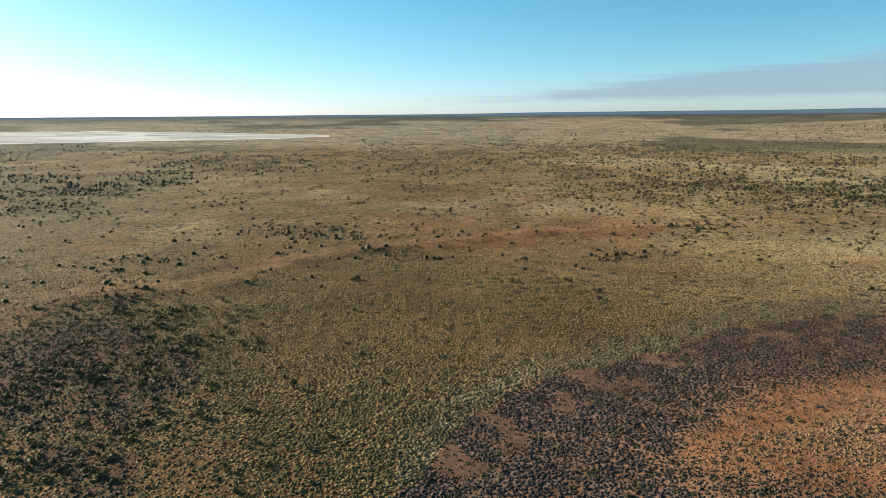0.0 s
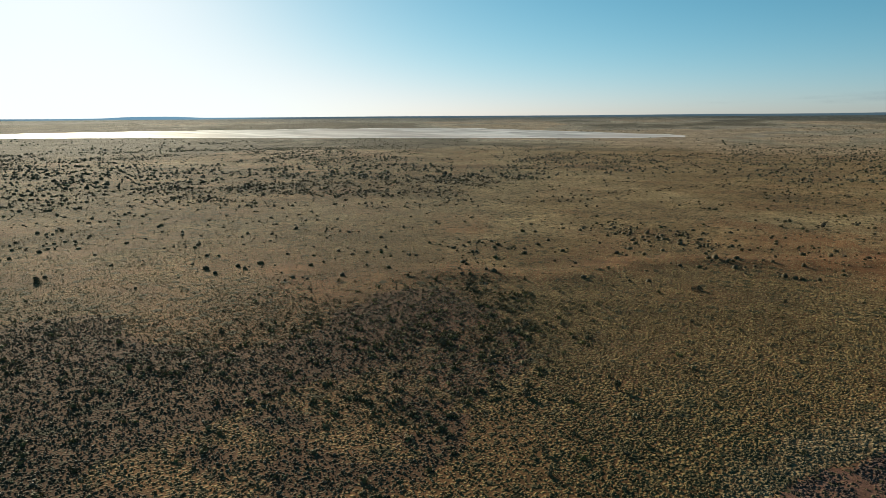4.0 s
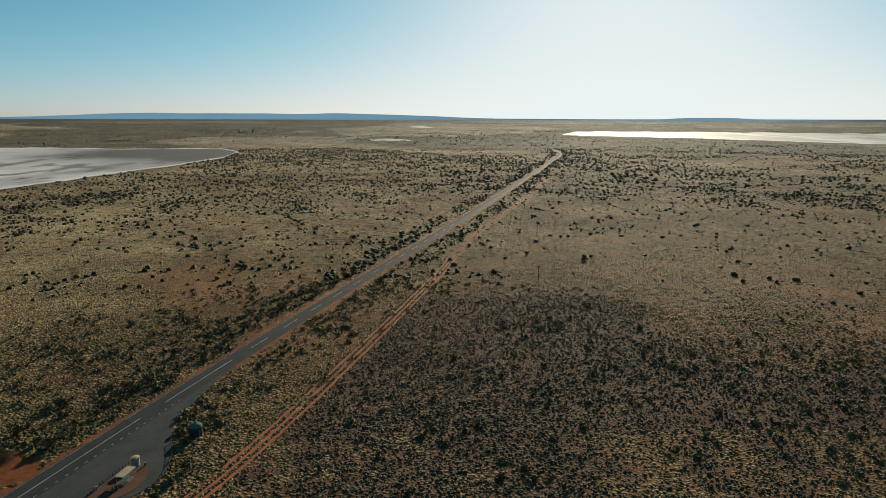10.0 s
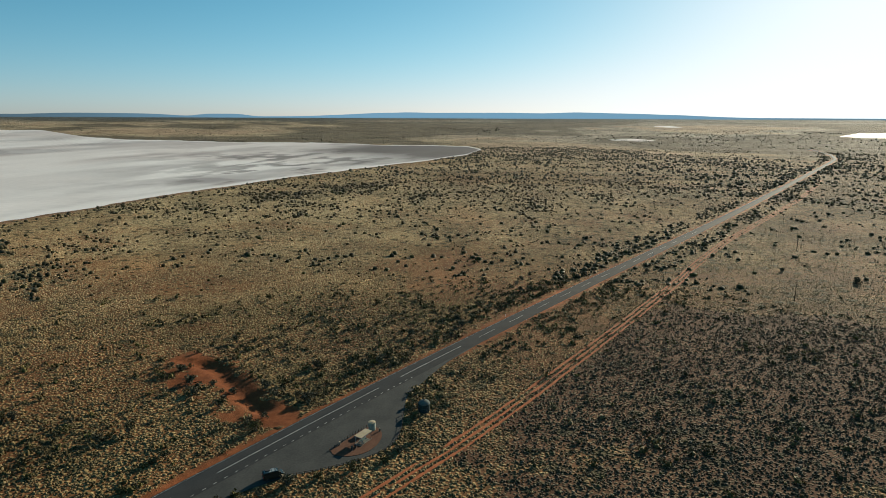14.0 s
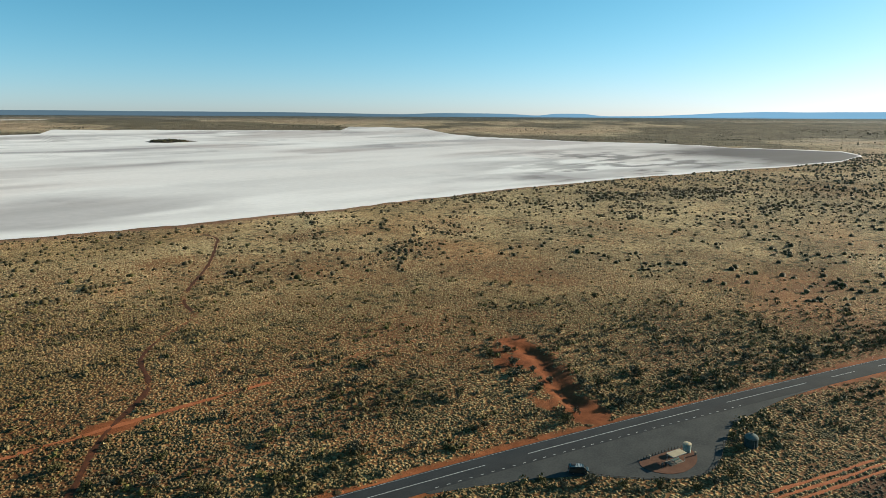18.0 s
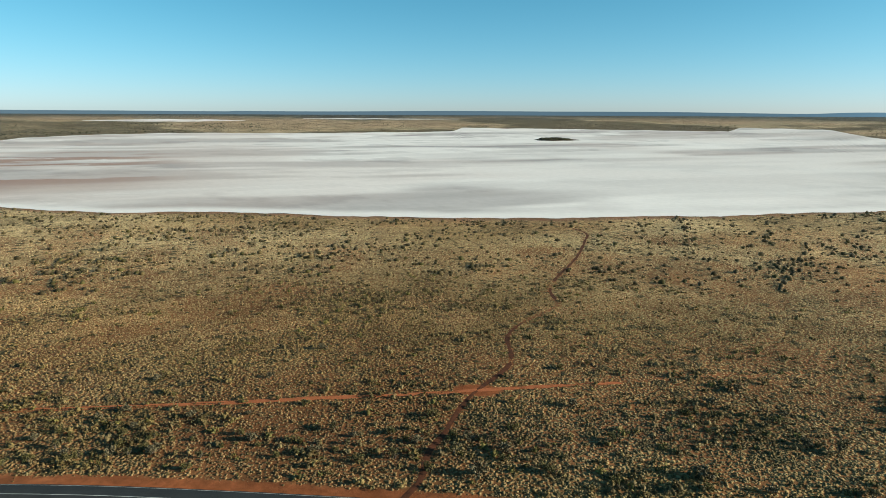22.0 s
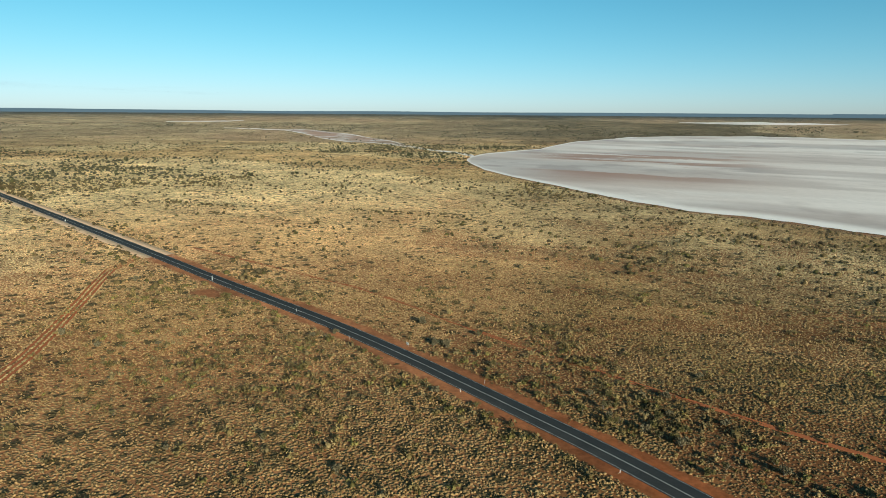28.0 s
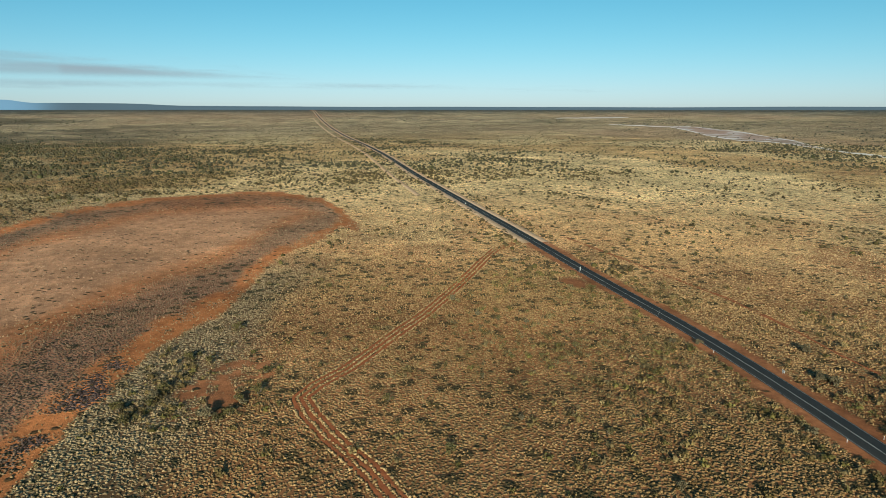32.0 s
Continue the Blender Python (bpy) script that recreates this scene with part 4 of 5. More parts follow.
# ---- picnic shelter ----
def picnic_shelter(x, y, turn):
    s = thing("picnic_shelter", x, y, turn, "open picnic shelter with a flat cream roof on four posts", "shelter", z=0.13)
    part("roof", box(fresh(), (4.8, 2.3, 0.12), (0, 0, 2.22), 0.03), M_CREAM, s, "flat cream sheet roof")
    part("fascia", box(box(box(box(fresh(), (4.86, 0.06, 0.18), (0, 1.17, 2.16)), (4.86, 0.06, 0.18), (0, -1.17, 2.16)), (0.06, 2.28, 0.18), (2.4, 0, 2.16)), (0.06, 2.28, 0.18), (-2.4, 0, 2.16)), M_STEEL, s)
    for px in (-2.1, 2.1):
        part("beam", box(fresh(), (0.1, 2.2, 0.14), (px, 0, 2.06), 0.01), M_STEEL, s)
        for py in (-0.95, 0.95):
            part("post", rod(fresh(), 0.055, 2.1, (px, py, 0.0)), M_STEEL, s)
            part("foot_plate", box(fresh(), (0.24, 0.24, 0.02), (px, py, 0.01)), M_STEEL, s)
    return s


def picnic_table(x, y, turn):
    s = thing("picnic_table", x, y, turn, "green picnic table with two bench seats under the shelter", "table", z=0.25)
    for k in range(4):
        part("tabletop_plank", box(fresh(), (2.1, 0.19, 0.05), (0, -0.315 + 0.21 * k, 0.75), 0.008), M_TABLE, s)
    for side in (-0.72, 0.72):
        for k in (-0.09, 0.09):
            part("bench_plank", box(fresh(), (2.1, 0.16, 0.045), (0, side + k, 0.44), 0.008), M_TABLE, s)
    for px in (-0.75, 0.75):
        bm = box(fresh(), (0.08, 1.7, 0.07), (px, 0, 0.38), 0.008)
        box(bm, (0.08, 0.8, 0.07), (px, 0, 0.69), 0.008)
        part("bearer", bm, M_STEEL, s)
        for py in (-0.3, 0.3):
            part("leg", box(fresh(), (0.07, 0.07, 0.72), (px, py, 0.36), 0.006), M_STEEL, s)
    return s


TURN = math.degrees(math.atan2(-45.0 + 43.2, -147.2 + 151.5))
picnic_shelter(-149.75, -43.95, TURN)
tagged(slab("shelter_floor", [(-151.6, -44.2), (-147.6, -45.9), (-146.8, -43.8), (-150.8, -42.1)], 0.25, M_SLAB), "pale concrete floor slab of the picnic shelter", "slab", kind="structure")
picnic_table(-149.2, -43.7, TURN)


# ---- tanks ----
def water_tank(x, y):
    s = thing("water_tank", x, y, 0, "pale green corrugated water tank next to the shelter", "water tank", z=0.13)
    rings = [(0.98, 0.0)]
    for k in range(22):
        rings.append((1.0 if k % 2 else 0.955, 0.08 + k * 0.1))
    part("barrel", turned(fresh(), rings, 26), M_TANK, s)
    part("lid", turned(fresh(), [(1.03, 2.2), (1.03, 2.28), (0.5, 2.40), (0.12, 2.44)], 26), M_CREAM, s, "cream conical lid")
    part("hatch", rod(fresh(), 0.22, 0.07, (0.4, 0.2, 2.36), 14), M_TANK, s)
    part("down_pipe", rod(fresh(), 0.045, 2.3, (-0.98, 0.35, 0.0), 8), M_STEEL, s)
    part("tap", box(fresh(), (0.06, 0.16, 0.06), (0.0, -1.04, 0.45), 0.01), M_STEEL, s)
    return s


def domed_tank(x, y, turn):
    s = thing("domed_tank", x, y, turn, "teal round tank with a pale domed roof beside the lay-by", "tank", z=-0.05)
    part("body", turned(fresh(), [(1.62, 0.0), (1.66, 0.1), (1.66, 1.2), (1.70, 1.24), (1.66, 1.28), (1.66, 2.45)], 28), M_TEAL, s)
    part("dome", turned(fresh(), [(1.74, 2.44), (1.74, 2.54), (1.62, 2.86), (1.32, 3.18), (0.88, 3.42), (0.4, 3.55), (0.1, 3.58)], 28), M_DOME, s, "pale domed roof")
    part("hatch", turned(fresh(), [(0.3, 3.5), (0.3, 3.68), (0.1, 3.72)], 14), M_TEAL, s)
    part("door", box(fresh(), (0.9, 0.1, 1.5), (0, -1.64, 0.85), 0.02), M_BLACK, s, "dark inspection door")
    for k in range(6):
        a = 2 * math.pi * k / 6 + 0.3
        part("rib", box(fresh(), (0.06, 0.08, 2.4), (1.68 * math.cos(a), 1.68 * math.sin(a), 1.22), 0.01, Matrix.Rotation(a, 4, "Z")), M_TEAL, s)
    part("pipe", rod(fresh(), 0.06, 2.0, (1.72, 0.3, 0.0), 8), M_STEEL, s)
    return s


water_tank(-156.3, -43.3)
domed_tank(-170.1, -31.1, 30)


# ---- bin and stone posts ----
def rubbish_bin(x, y, turn):
    s = thing("rubbish_bin", x, y, turn, "dark rubbish bin on a stand near the picnic shelter", "bin", z=0.13)
    part("body", turned(fresh(), [(0.24, 0.12), (0.29, 0.9), (0.31, 0.94)], 16), M_BIN, s)
    part("lid", turned(fresh(), [(0.32, 0.94), (0.32, 0.99), (0.2, 1.12), (0.05, 1.16)], 16), M_BIN, s)
    part("stand", rod(fresh(), 0.035, 1.1, (0.36, 0, 0), 8), M_STEEL, s)
    part("bracket", box(fresh(), (0.12, 0.05, 0.05), (0.31, 0, 0.7)), M_STEEL, s)
    return s


rubbish_bin(-144.9, -45.6, 20)
rubbish_bin(-145.8, -45.0, 60)


def stone_post(x, y):
    s = thing("marker_post", x, y, 15, "squat pale concrete post at the end of the rail", "post", "concrete end posts", z=0.13)
    part("shaft", box(fresh(), (0.34, 0.34, 0.8), (0, 0, 0.4), 0.03), M_SLAB, s)
    part("cap", box(fresh(), (0.42, 0.42, 0.1), (0, 0, 0.85), 0.02), M_CREAM, s)
    return s


end_post = stone_post(-146.9, -49.6)
copy_thing(end_post, pose(-155.8, -41.0, 0.13, 0, 0, 40))


# ---- post and rail barriers ----
def barrier(name, points, gap, height, label, rail=True, z=0.05):
    p = np.array(points, float)
    seg = np.hypot(*(p[1:] - p[:-1]).T)
    s = np.concatenate([[0], np.cumsum(seg)])
    n = int(s[-1] / gap) + 1
    t = np.linspace(0, s[-1], n)
    q = np.stack([np.interp(t, s, p[:, 0]), np.interp(t, s, p[:, 1])], 1)
    f = thing(name, q[0, 0], q[0, 1], 0, label, "fence", z=z)
    post_mesh = None
    for k in range(n):
        if post_mesh is None:
            ob = part("post", rod(fresh(), 0.085, height + 0.15, (0, 0, -0.15), 8, 0.075), M_POST, f)
            post_mesh = ob.data
        else:
            ob = new("post", post_mesh)
            ob.parent = f
        ob.location = (q[k, 0] - q[0, 0], q[k, 1] - q[0, 1], 0)
        ob.rotation_euler = (random.uniform(-0.04, 0.04), random.uniform(-0.04, 0.04), random.uniform(0, 3))
    if rail:
        for a, b in zip(q[:-1], q[1:]):
            d = b - a
            bm = box(fresh(), (float(np.hypot(*d)) - 0.1, 0.05, 0.08), (0, 0, 0), 0.01)
            ob = part("rail", bm, M_POST, f, at=((a[0] + b[0]) / 2 - q[0, 0], (a[1] + b[1]) / 2 - q[0, 1], height - 0.16))
            ob.rotation_euler = (0, 0, math.atan2(d[1], d[0]))
    return f


barrier("post_fence", [(-143.4, -51.2), (-147.2, -50.0), (-152.2, -47.9), (-157.4, -45.1)], 1.05, 0.8, "row of short timber posts along the gravel island", rail=False, z=0.1)
barrier("rail_fence", smooth_line([(-130.3, -57.2), (-132.7, -52.4), (-136.0, -47.2), (-140.2, -41.5), (-145.7, -37.1), (-152.0, -35.3), (-159.3, -35.4), (-166.6, -37.0)], 3),
        1.9, 0.9, "low dark timber rail fence round the lay-by edge")
barrier("rail_fence", [(-166.8, -36.6), (-168.6, -35.0), (-170.8, -33.4)], 1.3, 1.0, "short dark rail fence beside the domed tank")


# ---- parked van ----
def van(x, y, turn):
    s = thing("van", x, y, turn, "dark green camper van with a dusty roof, parked", "van", z=0.05)
    L, W = 4.9, 1.9
    # side outline from the tail to the bonnet
    outline = [(-2.45, 0.42), (-2.45, 1.15), (-2.36, 1.86), (-2.2, 1.97), (0.75, 1.99), (1.05, 1.9), (1.78, 1.2), (2.3, 1.05), (2.45, 0.85), (2.45, 0.42)]
    bm = fresh()
    a = [bm.verts.new((px, -W / 2 + (0.13 if pz > 1.2 else 0.0), pz)) for px, pz in outline]
    b = [bm.verts.new((px, W / 2 - (0.13 if pz > 1.2 else 0.0), pz)) for px, pz in outline]
    bm.faces.new(a)
    bm.faces.new(b[::-1])
    for k in range(len(outline)):
        bm.faces.new((a[k], b[k], b[(k + 1) % len(outline)], a[(k + 1) % len(outline)]))
    bmesh.ops.bevel(bm, geom=list(bm.edges), offset=0.06, segments=2, affect="EDGES", profile=0.6)
    body = part("body", bm, M_VAN, s, "dark green painted body")
    part("roof_panel", box(fresh(), (2.75, 1.5, 0.05), (-0.72, 0, 2.01), 0.02), M_VAN_TOP, s, "pale dusty roof")
    for k in range(4):
        part("roof_bar", box(fresh(), (0.06, 1.62, 0.06), (-1.9 + 0.8 * k, 0, 2.07), 0.01), M_BLACK, s)
    part("roof_box", box(fresh(), (1.2, 0.9, 0.24), (-1.3, 0.1, 2.22), 0.05), M_BLACK, s, "black roof box")
    slope = math.atan2(0.7, 0.73)
    part("windscreen", box(fresh(), (0.9, 1.5, 0.03), (1.44, 0, 1.58), 0.0, Matrix.Rotation(slope, 4, "Y")), M_GLASS, s)
    part("rear_window", box(fresh(), (0.03, 1.4, 0.5), (-2.42, 0, 1.52), 0.01, Matrix.Rotation(-0.12, 4, "Y")), M_GLASS, s)
    for side in (-1, 1):
        for px, ln in ((-1.6, 1.2), (-0.3, 1.15), (0.75, 0.7)):
            part("side_window", box(fresh(), (ln, 0.03, 0.5), (px, side * 0.865, 1.53), 0.01, Matrix.Rotation(-side * 0.16, 4, "X")), M_GLASS, s)
        part("mirror", box(fresh(), (0.12, 0.22, 0.2), (1.28, side * 1.07, 1.28), 0.03), M_BLACK, s)
        part("headlight", box(fresh(), (0.08, 0.34, 0.18), (2.44, side * 0.68, 0.86), 0.03), M_LAMP, s, "clear headlight")
        part("tail_light", box(fresh(), (0.05, 0.14, 0.4), (-2.46, side * 0.82, 1.05), 0.02), M_RED, s, "red tail light")
        for px in (-1.5, 1.55):
            w = part("wheel", rod(fresh(), 0.2, 0.2, (0, 0, -0.1), 14), M_STEEL, s, at=(px, side * 0.84, 0.33))
            w.rotation_euler = (math.pi / 2, 0, 0)
            part("tyre", turned(fresh(), [(0.21, -0.11), (0.31, -0.11), (0.34, -0.07), (0.34, 0.07), (0.31, 0.11), (0.21, 0.11)], 22), M_RUBBER, w)
            part("hub_cap", rod(fresh(), 0.1, 0.03, (0, 0, -0.13 if side > 0 else 0.1), 12), M_STEEL, w)
    part("front_bumper", box(fresh(), (0.18, 1.86, 0.24), (2.46, 0, 0.5), 0.05), M_BLACK, s)
    part("rear_bumper", box(fresh(), (0.16, 1.86, 0.22), (-2.47, 0, 0.5), 0.05), M_BLACK, s)
    part("number_plate", box(fresh(), (0.02, 0.4, 0.12), (-2.56, 0, 0.56)), M_WHITE, s)
    return s


van(-129.6, -60.6, math.degrees(math.atan2(3.8, -2.8)))


# ---- road signs ----
def road_sign(x, y, turn, w, h, foot, label, legs=2, bars=0):
    s = thing("road_sign", x, y, turn, label, "sign", "signs along the road", z=-0.02)
    for k in range(legs):
        px = 0 if legs == 1 else (k - 0.5) * w * 0.6
        part("post", rod(fresh(), 0.045, foot + h, (px, 0, 0), 8), M_STEEL, s)
    part("panel", box(fresh(), (w, 0.04, h), (0, -0.06, foot + h / 2), 0.01), M_WHITE, s, "white sign panel")
    part("backing_rail", (box(fresh(), (w * 0.9, 0.03, 0.08), (0, -0.025, foot + h * 0.5))), M_STEEL, s)
    for k in range(bars):
        part("text_bar", box(fresh(), (w * (0.7 - 0.1 * (k % 2)), 0.012, h * 0.06), (0, -0.085, foot + h * (0.8 - 0.2 * k))), M_BLACK, s)
    return s


road_sign(262.4, -206.3, -52, 1.5, 2.2, 0.7, "tall white road sign on two posts at the verge", 2, 0)
road_sign(189.8, -191.6, -48, 1.1, 0.9, 0.8, "small white road sign standing on the sandy verge", 1, 0)
road_sign(186.8, -203.4, -40, 0.9, 0.8, 0.8, "small white road sign near the scrub edge", 1, 0)
road_sign(126.0, -183.8, -20, 1.5, 1.0, 0.6, "white road sign leaning over the red verge", 2, 0)
road_sign(503.0, -263.0, -60, 1.2, 1.2, 0.9, "white road sign far along the road", 2, 0)
road_sign(-400.0, 72.0, 120, 0.9, 0.9, 1.2, "small road sign beside the straight road", 1, 0)


def guide_post(x, y):
    s = thing("guide_post", x, y, 0, "white roadside guide post with a red reflector", "post", "guide posts along the road", z=-0.02)
    part("stake", box(fresh(), (0.13, 0.05, 1.05), (0, 0, 0.52), 0.015), M_WHITE, s)
    part("reflector", box(fresh(), (0.07, 0.012, 0.16), (0, -0.03, 0.85)), M_RED, s, "red reflector")
    return s


def beside(x, off):
    """A place off metres to the left of the road where it passes x."""
    p = ROAD_FINE
    s = np.concatenate([[0], np.cumsum(np.hypot(*(p[1:] - p[:-1]).T))])
    a = along_road(x)
    q = [np.array((np.interp(a + d, s, p[:, 0]), np.interp(a + d, s, p[:, 1]))) for d in (-1, 0, 1)]
    d = (q[2] - q[0]) / 2
    return q[1] + np.array((-d[1], d[0])) * off


gp = guide_post(*beside(32.4, -5.2))
for gx_, off in ((-62, 5.4), (88, -5.2), (88, 5.4), (148, -5.2), (330, -5.2), (330, 5.4), (410, -5.2), (-262, 5.2), (-262, -5.2), (-340, 5.2), (-340, -5.2), (-450, -5.2)):
    q = beside(gx_, off)
    copy_thing(gp, pose(q[0], q[1], -0.02, 0, 0, random.uniform(-20, 20)))


# ---- poles on the plain ----
def pole(x, y, h):
    s = thing("pole", x, y, 20, "tall bare timber pole standing in the grass", "pole", "timber poles", z=float(relief(np.array([x]), np.array([y]))[0]) - 0.2)
    part("mast", rod(fresh(), 0.16, h + 0.2, (0, 0, 0), 10, 0.11), M_POST, s)
    part("cross_arm", box(fresh(), (1.1, 0.1, 0.12), (0, 0.12, h - 0.5), 0.01), M_POST, s)
    for px in (-0.45, 0.45):
        part("insulator", rod(fresh(), 0.05, 0.16, (px, 0.12, h - 0.44), 8), M_SLAB, s)
    return s


pole(-309.5, 122.0, 8.3)
pole(-440.0, 171.0, 8.3)


# ---- single bushes and small trees ----
def leaf_heap(seed, spread, tall, lobes, leaves, leaf, tone):
    """A crown of small leaf clumps round several uneven lobes."""
    r = np.random.default_rng(seed)
    cs = np.column_stack([r.normal(0, 0.30 * spread, (lobes, 2)), r.uniform(0.25, 0.72, lobes) * tall])
    rad = r.uniform(0.38, 0.62, lobes) * spread
    pick = r.integers(0, lobes, leaves)
    u = r.normal(0, 1, (leaves, 3))
    u /= np.linalg.norm(u, axis=1)[:, None]
    c = cs[pick] + u * (rad[pick] * r.uniform(0.35, 1.05, leaves))[:, None] * np.array((1, 1, 0.85))
    c[:, 2] = np.maximum(c[:, 2], 0.06 * tall * r.uniform(0.3, 2.0, leaves))
    a, b = r.normal(0, 1, (leaves, 3)), r.normal(0, 1, (leaves, 3))
    a /= np.linalg.norm(a, axis=1)[:, None]
    b /= np.linalg.norm(b, axis=1)[:, None]
    s = leaf * r.uniform(0.6, 1.4, (leaves, 1))
    v = np.stack([c - a * s, c + b * s * 0.7, c + a * s, c - b * s * 0.7], 1).reshape(-1, 3)
    col = np.repeat(np.array(tone) * r.uniform(0.6, 1.45, (leaves, 1)), 4, 0)
    return mesh_of("crown", v, np.arange(leaves * 4).reshape(-1, 4), M_LEAF, [("tint", np.clip(col, 0.005, 0.6))])


def bush(seed, spread, tall, tone, label, name="bush"):
    s = thing(name, 0, 0, 0, label, "bush" if name == "bush" else "tree", "bushes on the sandplain")
    r = random.Random(seed)
    bm = fresh()
    for k in range(4):
        lean = Matrix.Rotation(r.uniform(0, 6.28), 4, "Z") @ Matrix.Rotation(r.uniform(0.15, 0.7), 4, "Y")
        rod(bm, 0.05 * tall, tall * 0.75, (0, 0, -0.15), 6, 0.015 * tall, lean)
    part("trunk", bm, M_BARK, s, "thin branching grey stems")
    crown = new("crown", leaf_heap(seed, spread, tall, 9, 430, 0.125 * spread, tone))
    crown.parent = s
    return s


KINDS = [bush(11, 1.5, 2.0, (0.112, 0.095, 0.056), "rounded grey-green desert bush on red sand"),
         bush(12, 1.2, 1.5, (0.092, 0.079, 0.028), "small dark green bush among the spinifex"),
         bush(13, 1.9, 2.3, (0.104, 0.088, 0.052), "wide spreading grey-green bush"),
         bush(14, 1.4, 2.6, (0.086, 0.074, 0.028), "upright dark green bush"),
         bush(15, 1.4, 2.9, (0.080, 0.070, 0.032), "small dark mulga tree with an open crown", "mulga_tree")]
# on the sandplain east of the road
places = [(121, -193), (116, -192), (118, -190), (90, -184), (108.5, -207.6), (144.5, -146), (176, -138), (137, -90), (119, -106), (156, -174.5), (96, -156), (53, -168),
          (223, -123), (248, -123), (348, -209), (206, -136), (224, -132), (174, -122), (296, -186), (130, -64), (164, -60), (167, -94), (93, -105), (158, -180),
          (287, -241), (176, -455), (180, -446), (293, -78), (399, -150), (264, -292), (180, -21), (174, -14), (200, -31), (190, 12), (233, -3), (250, -29)]
# round the pit and the lay-by
places += [(45, -168), (30, -163), (-180, -121), (-197, -111), (-171, -104), (-168, -93), (-172, -78), (-177, -84), (-155, -79), (-163, -92), (-190, -124), (-185, -92),
           (-141, -36), (-127, -56), (-152, -31), (-136, -43), (-172, -36), (-165, -33), (-178, -110), (-202, -121), (-178, -102), (-174, -93), (-158, -76), (-151, -75),
           (-180, -79), (-172, -71), (-216, -113), (-133, -91), (-187, -119), (-190, -117), (-122, -61), (-131, -50), (-146, -33), (-119, -64)]
# on the northern grassland
places += [(-117, 196), (-99, 232), (-146, 268), (-105, 289), (-85, 263), (-95, 338), (-62, 310), (-46, 324), (-40, 270), (-21, 269), (-37, 432), (-130, 348),
           (36, 318), (64, 318), (66, 316), (74, 298), (73, 284), (76, 297), (264, 391), (229, 349), (-48, 187), (-35, 149), (-54, 140), (-71, 168), (49, 364),
           (-101, 233), (-48, 322), (-88, 236), (-92, 238), (-147, 272), (-354, 169), (-357, 171), (-350, 167), (-375, 139), (-367, -34), (-363, -36), (-270, -123)]
r = random.Random(77)
for k in range(40):
    q = beside(-150 - 6.6 * k + r.uniform(-3, 3), r.uniform(8.5, 15))
    if math.hypot(q[0] + 160, q[1] + 74) > 9:
        places.append(tuple(q))
for k in range(22):
    places.append(tuple(beside(-285 - 20 * k + r.uniform(-6, 6), -r.uniform(10, 21))))
for k in range(18):
    places.append(tuple(beside(120 - 14.0 * k + r.uniform(-4, 4), r.uniform(10, 26))))
for k in range(18):
    f = k / 17
    places.append((66 - 130 * f + r.uniform(-3, 3), -171 + 33 * f + r.uniform(-5, 5)))
for cx, cy, n in ((188, 12, 5), (200, 2, 4), (228, -12, 3), (186, -24, 4), (174, -14, 4)):
    for k in range(n):
        places.append((cx + r.gauss(0, 4.5), cy + r.gauss(0, 3.0)))
# thickets between the road and the north track, and behind the verge west of the pit
for k in range(50):
    x = r.uniform(-150, 60)
    low = float(np.interp(x, [-150, -50, 60], [-150, -170, -196]))
    y = r.uniform(low, float(beside(x, 0)[1]) - 13)
    if line_distance(np.array([x]), np.array([y]), FOOT_PATH)[0][0] > 2.5:
        places.append((x, y))
for k in range(24):
    q = beside(-176 - 6.2 * k + r.uniform(-4, 4), r.uniform(15, 32))
    if line_distance(np.array([q[0]]), np.array([q[1]]), PIT)[0][0] > 6:
        places.append(tuple(q))
for k in range(8):
    places.append(tuple(beside(260 - 26 * k + r.uniform(-4, 4), -r.uniform(8, 16))))
for k in range(12):
    a, q = radians(r.uniform(112, 205)), r.uniform(150, 225)
    x, y = -math.sin(a) * q, math.cos(a) * q
    if line_distance(np.array([x]), np.array([y]), ROAD)[0][0] > 11 and line_distance(np.array([x]), np.array([y]), PIT)[0][0] > 6:
        places.append((x, y))
for k in range(8):
    a, q = radians(r.uniform(205, 268)), r.uniform(140, 300)
    x, y = -math.sin(a) * q, math.cos(a) * q
    if min(line_distance(np.array([x]), np.array([y]), w)[0][0] for w in (ROAD, TRACK_EAST)) > 11:
        places.append((x, y))
spot = np.array(places)
heights = relief(spot[:, 0], spot[:, 1])
for k, (x, y) in enumerate(places):
    kind = KINDS[4] if r.random() < 0.10 else KINDS[r.randrange(4)]
    grow = r.uniform(0.65, 1.4)
    m = pose(x, y, float(heights[k]) - 0.05, 0, 0, r.uniform(0, 360)) @ Matrix.Diagonal((grow, grow, grow * r.uniform(0.85, 1.15), 1))
    if k < len(KINDS):
        KINDS[k].matrix_world = pose(x, y, float(heights[k]) - 0.05, 0, 0, r.uniform(0, 360))
    else:
        copy_thing(kind, m)


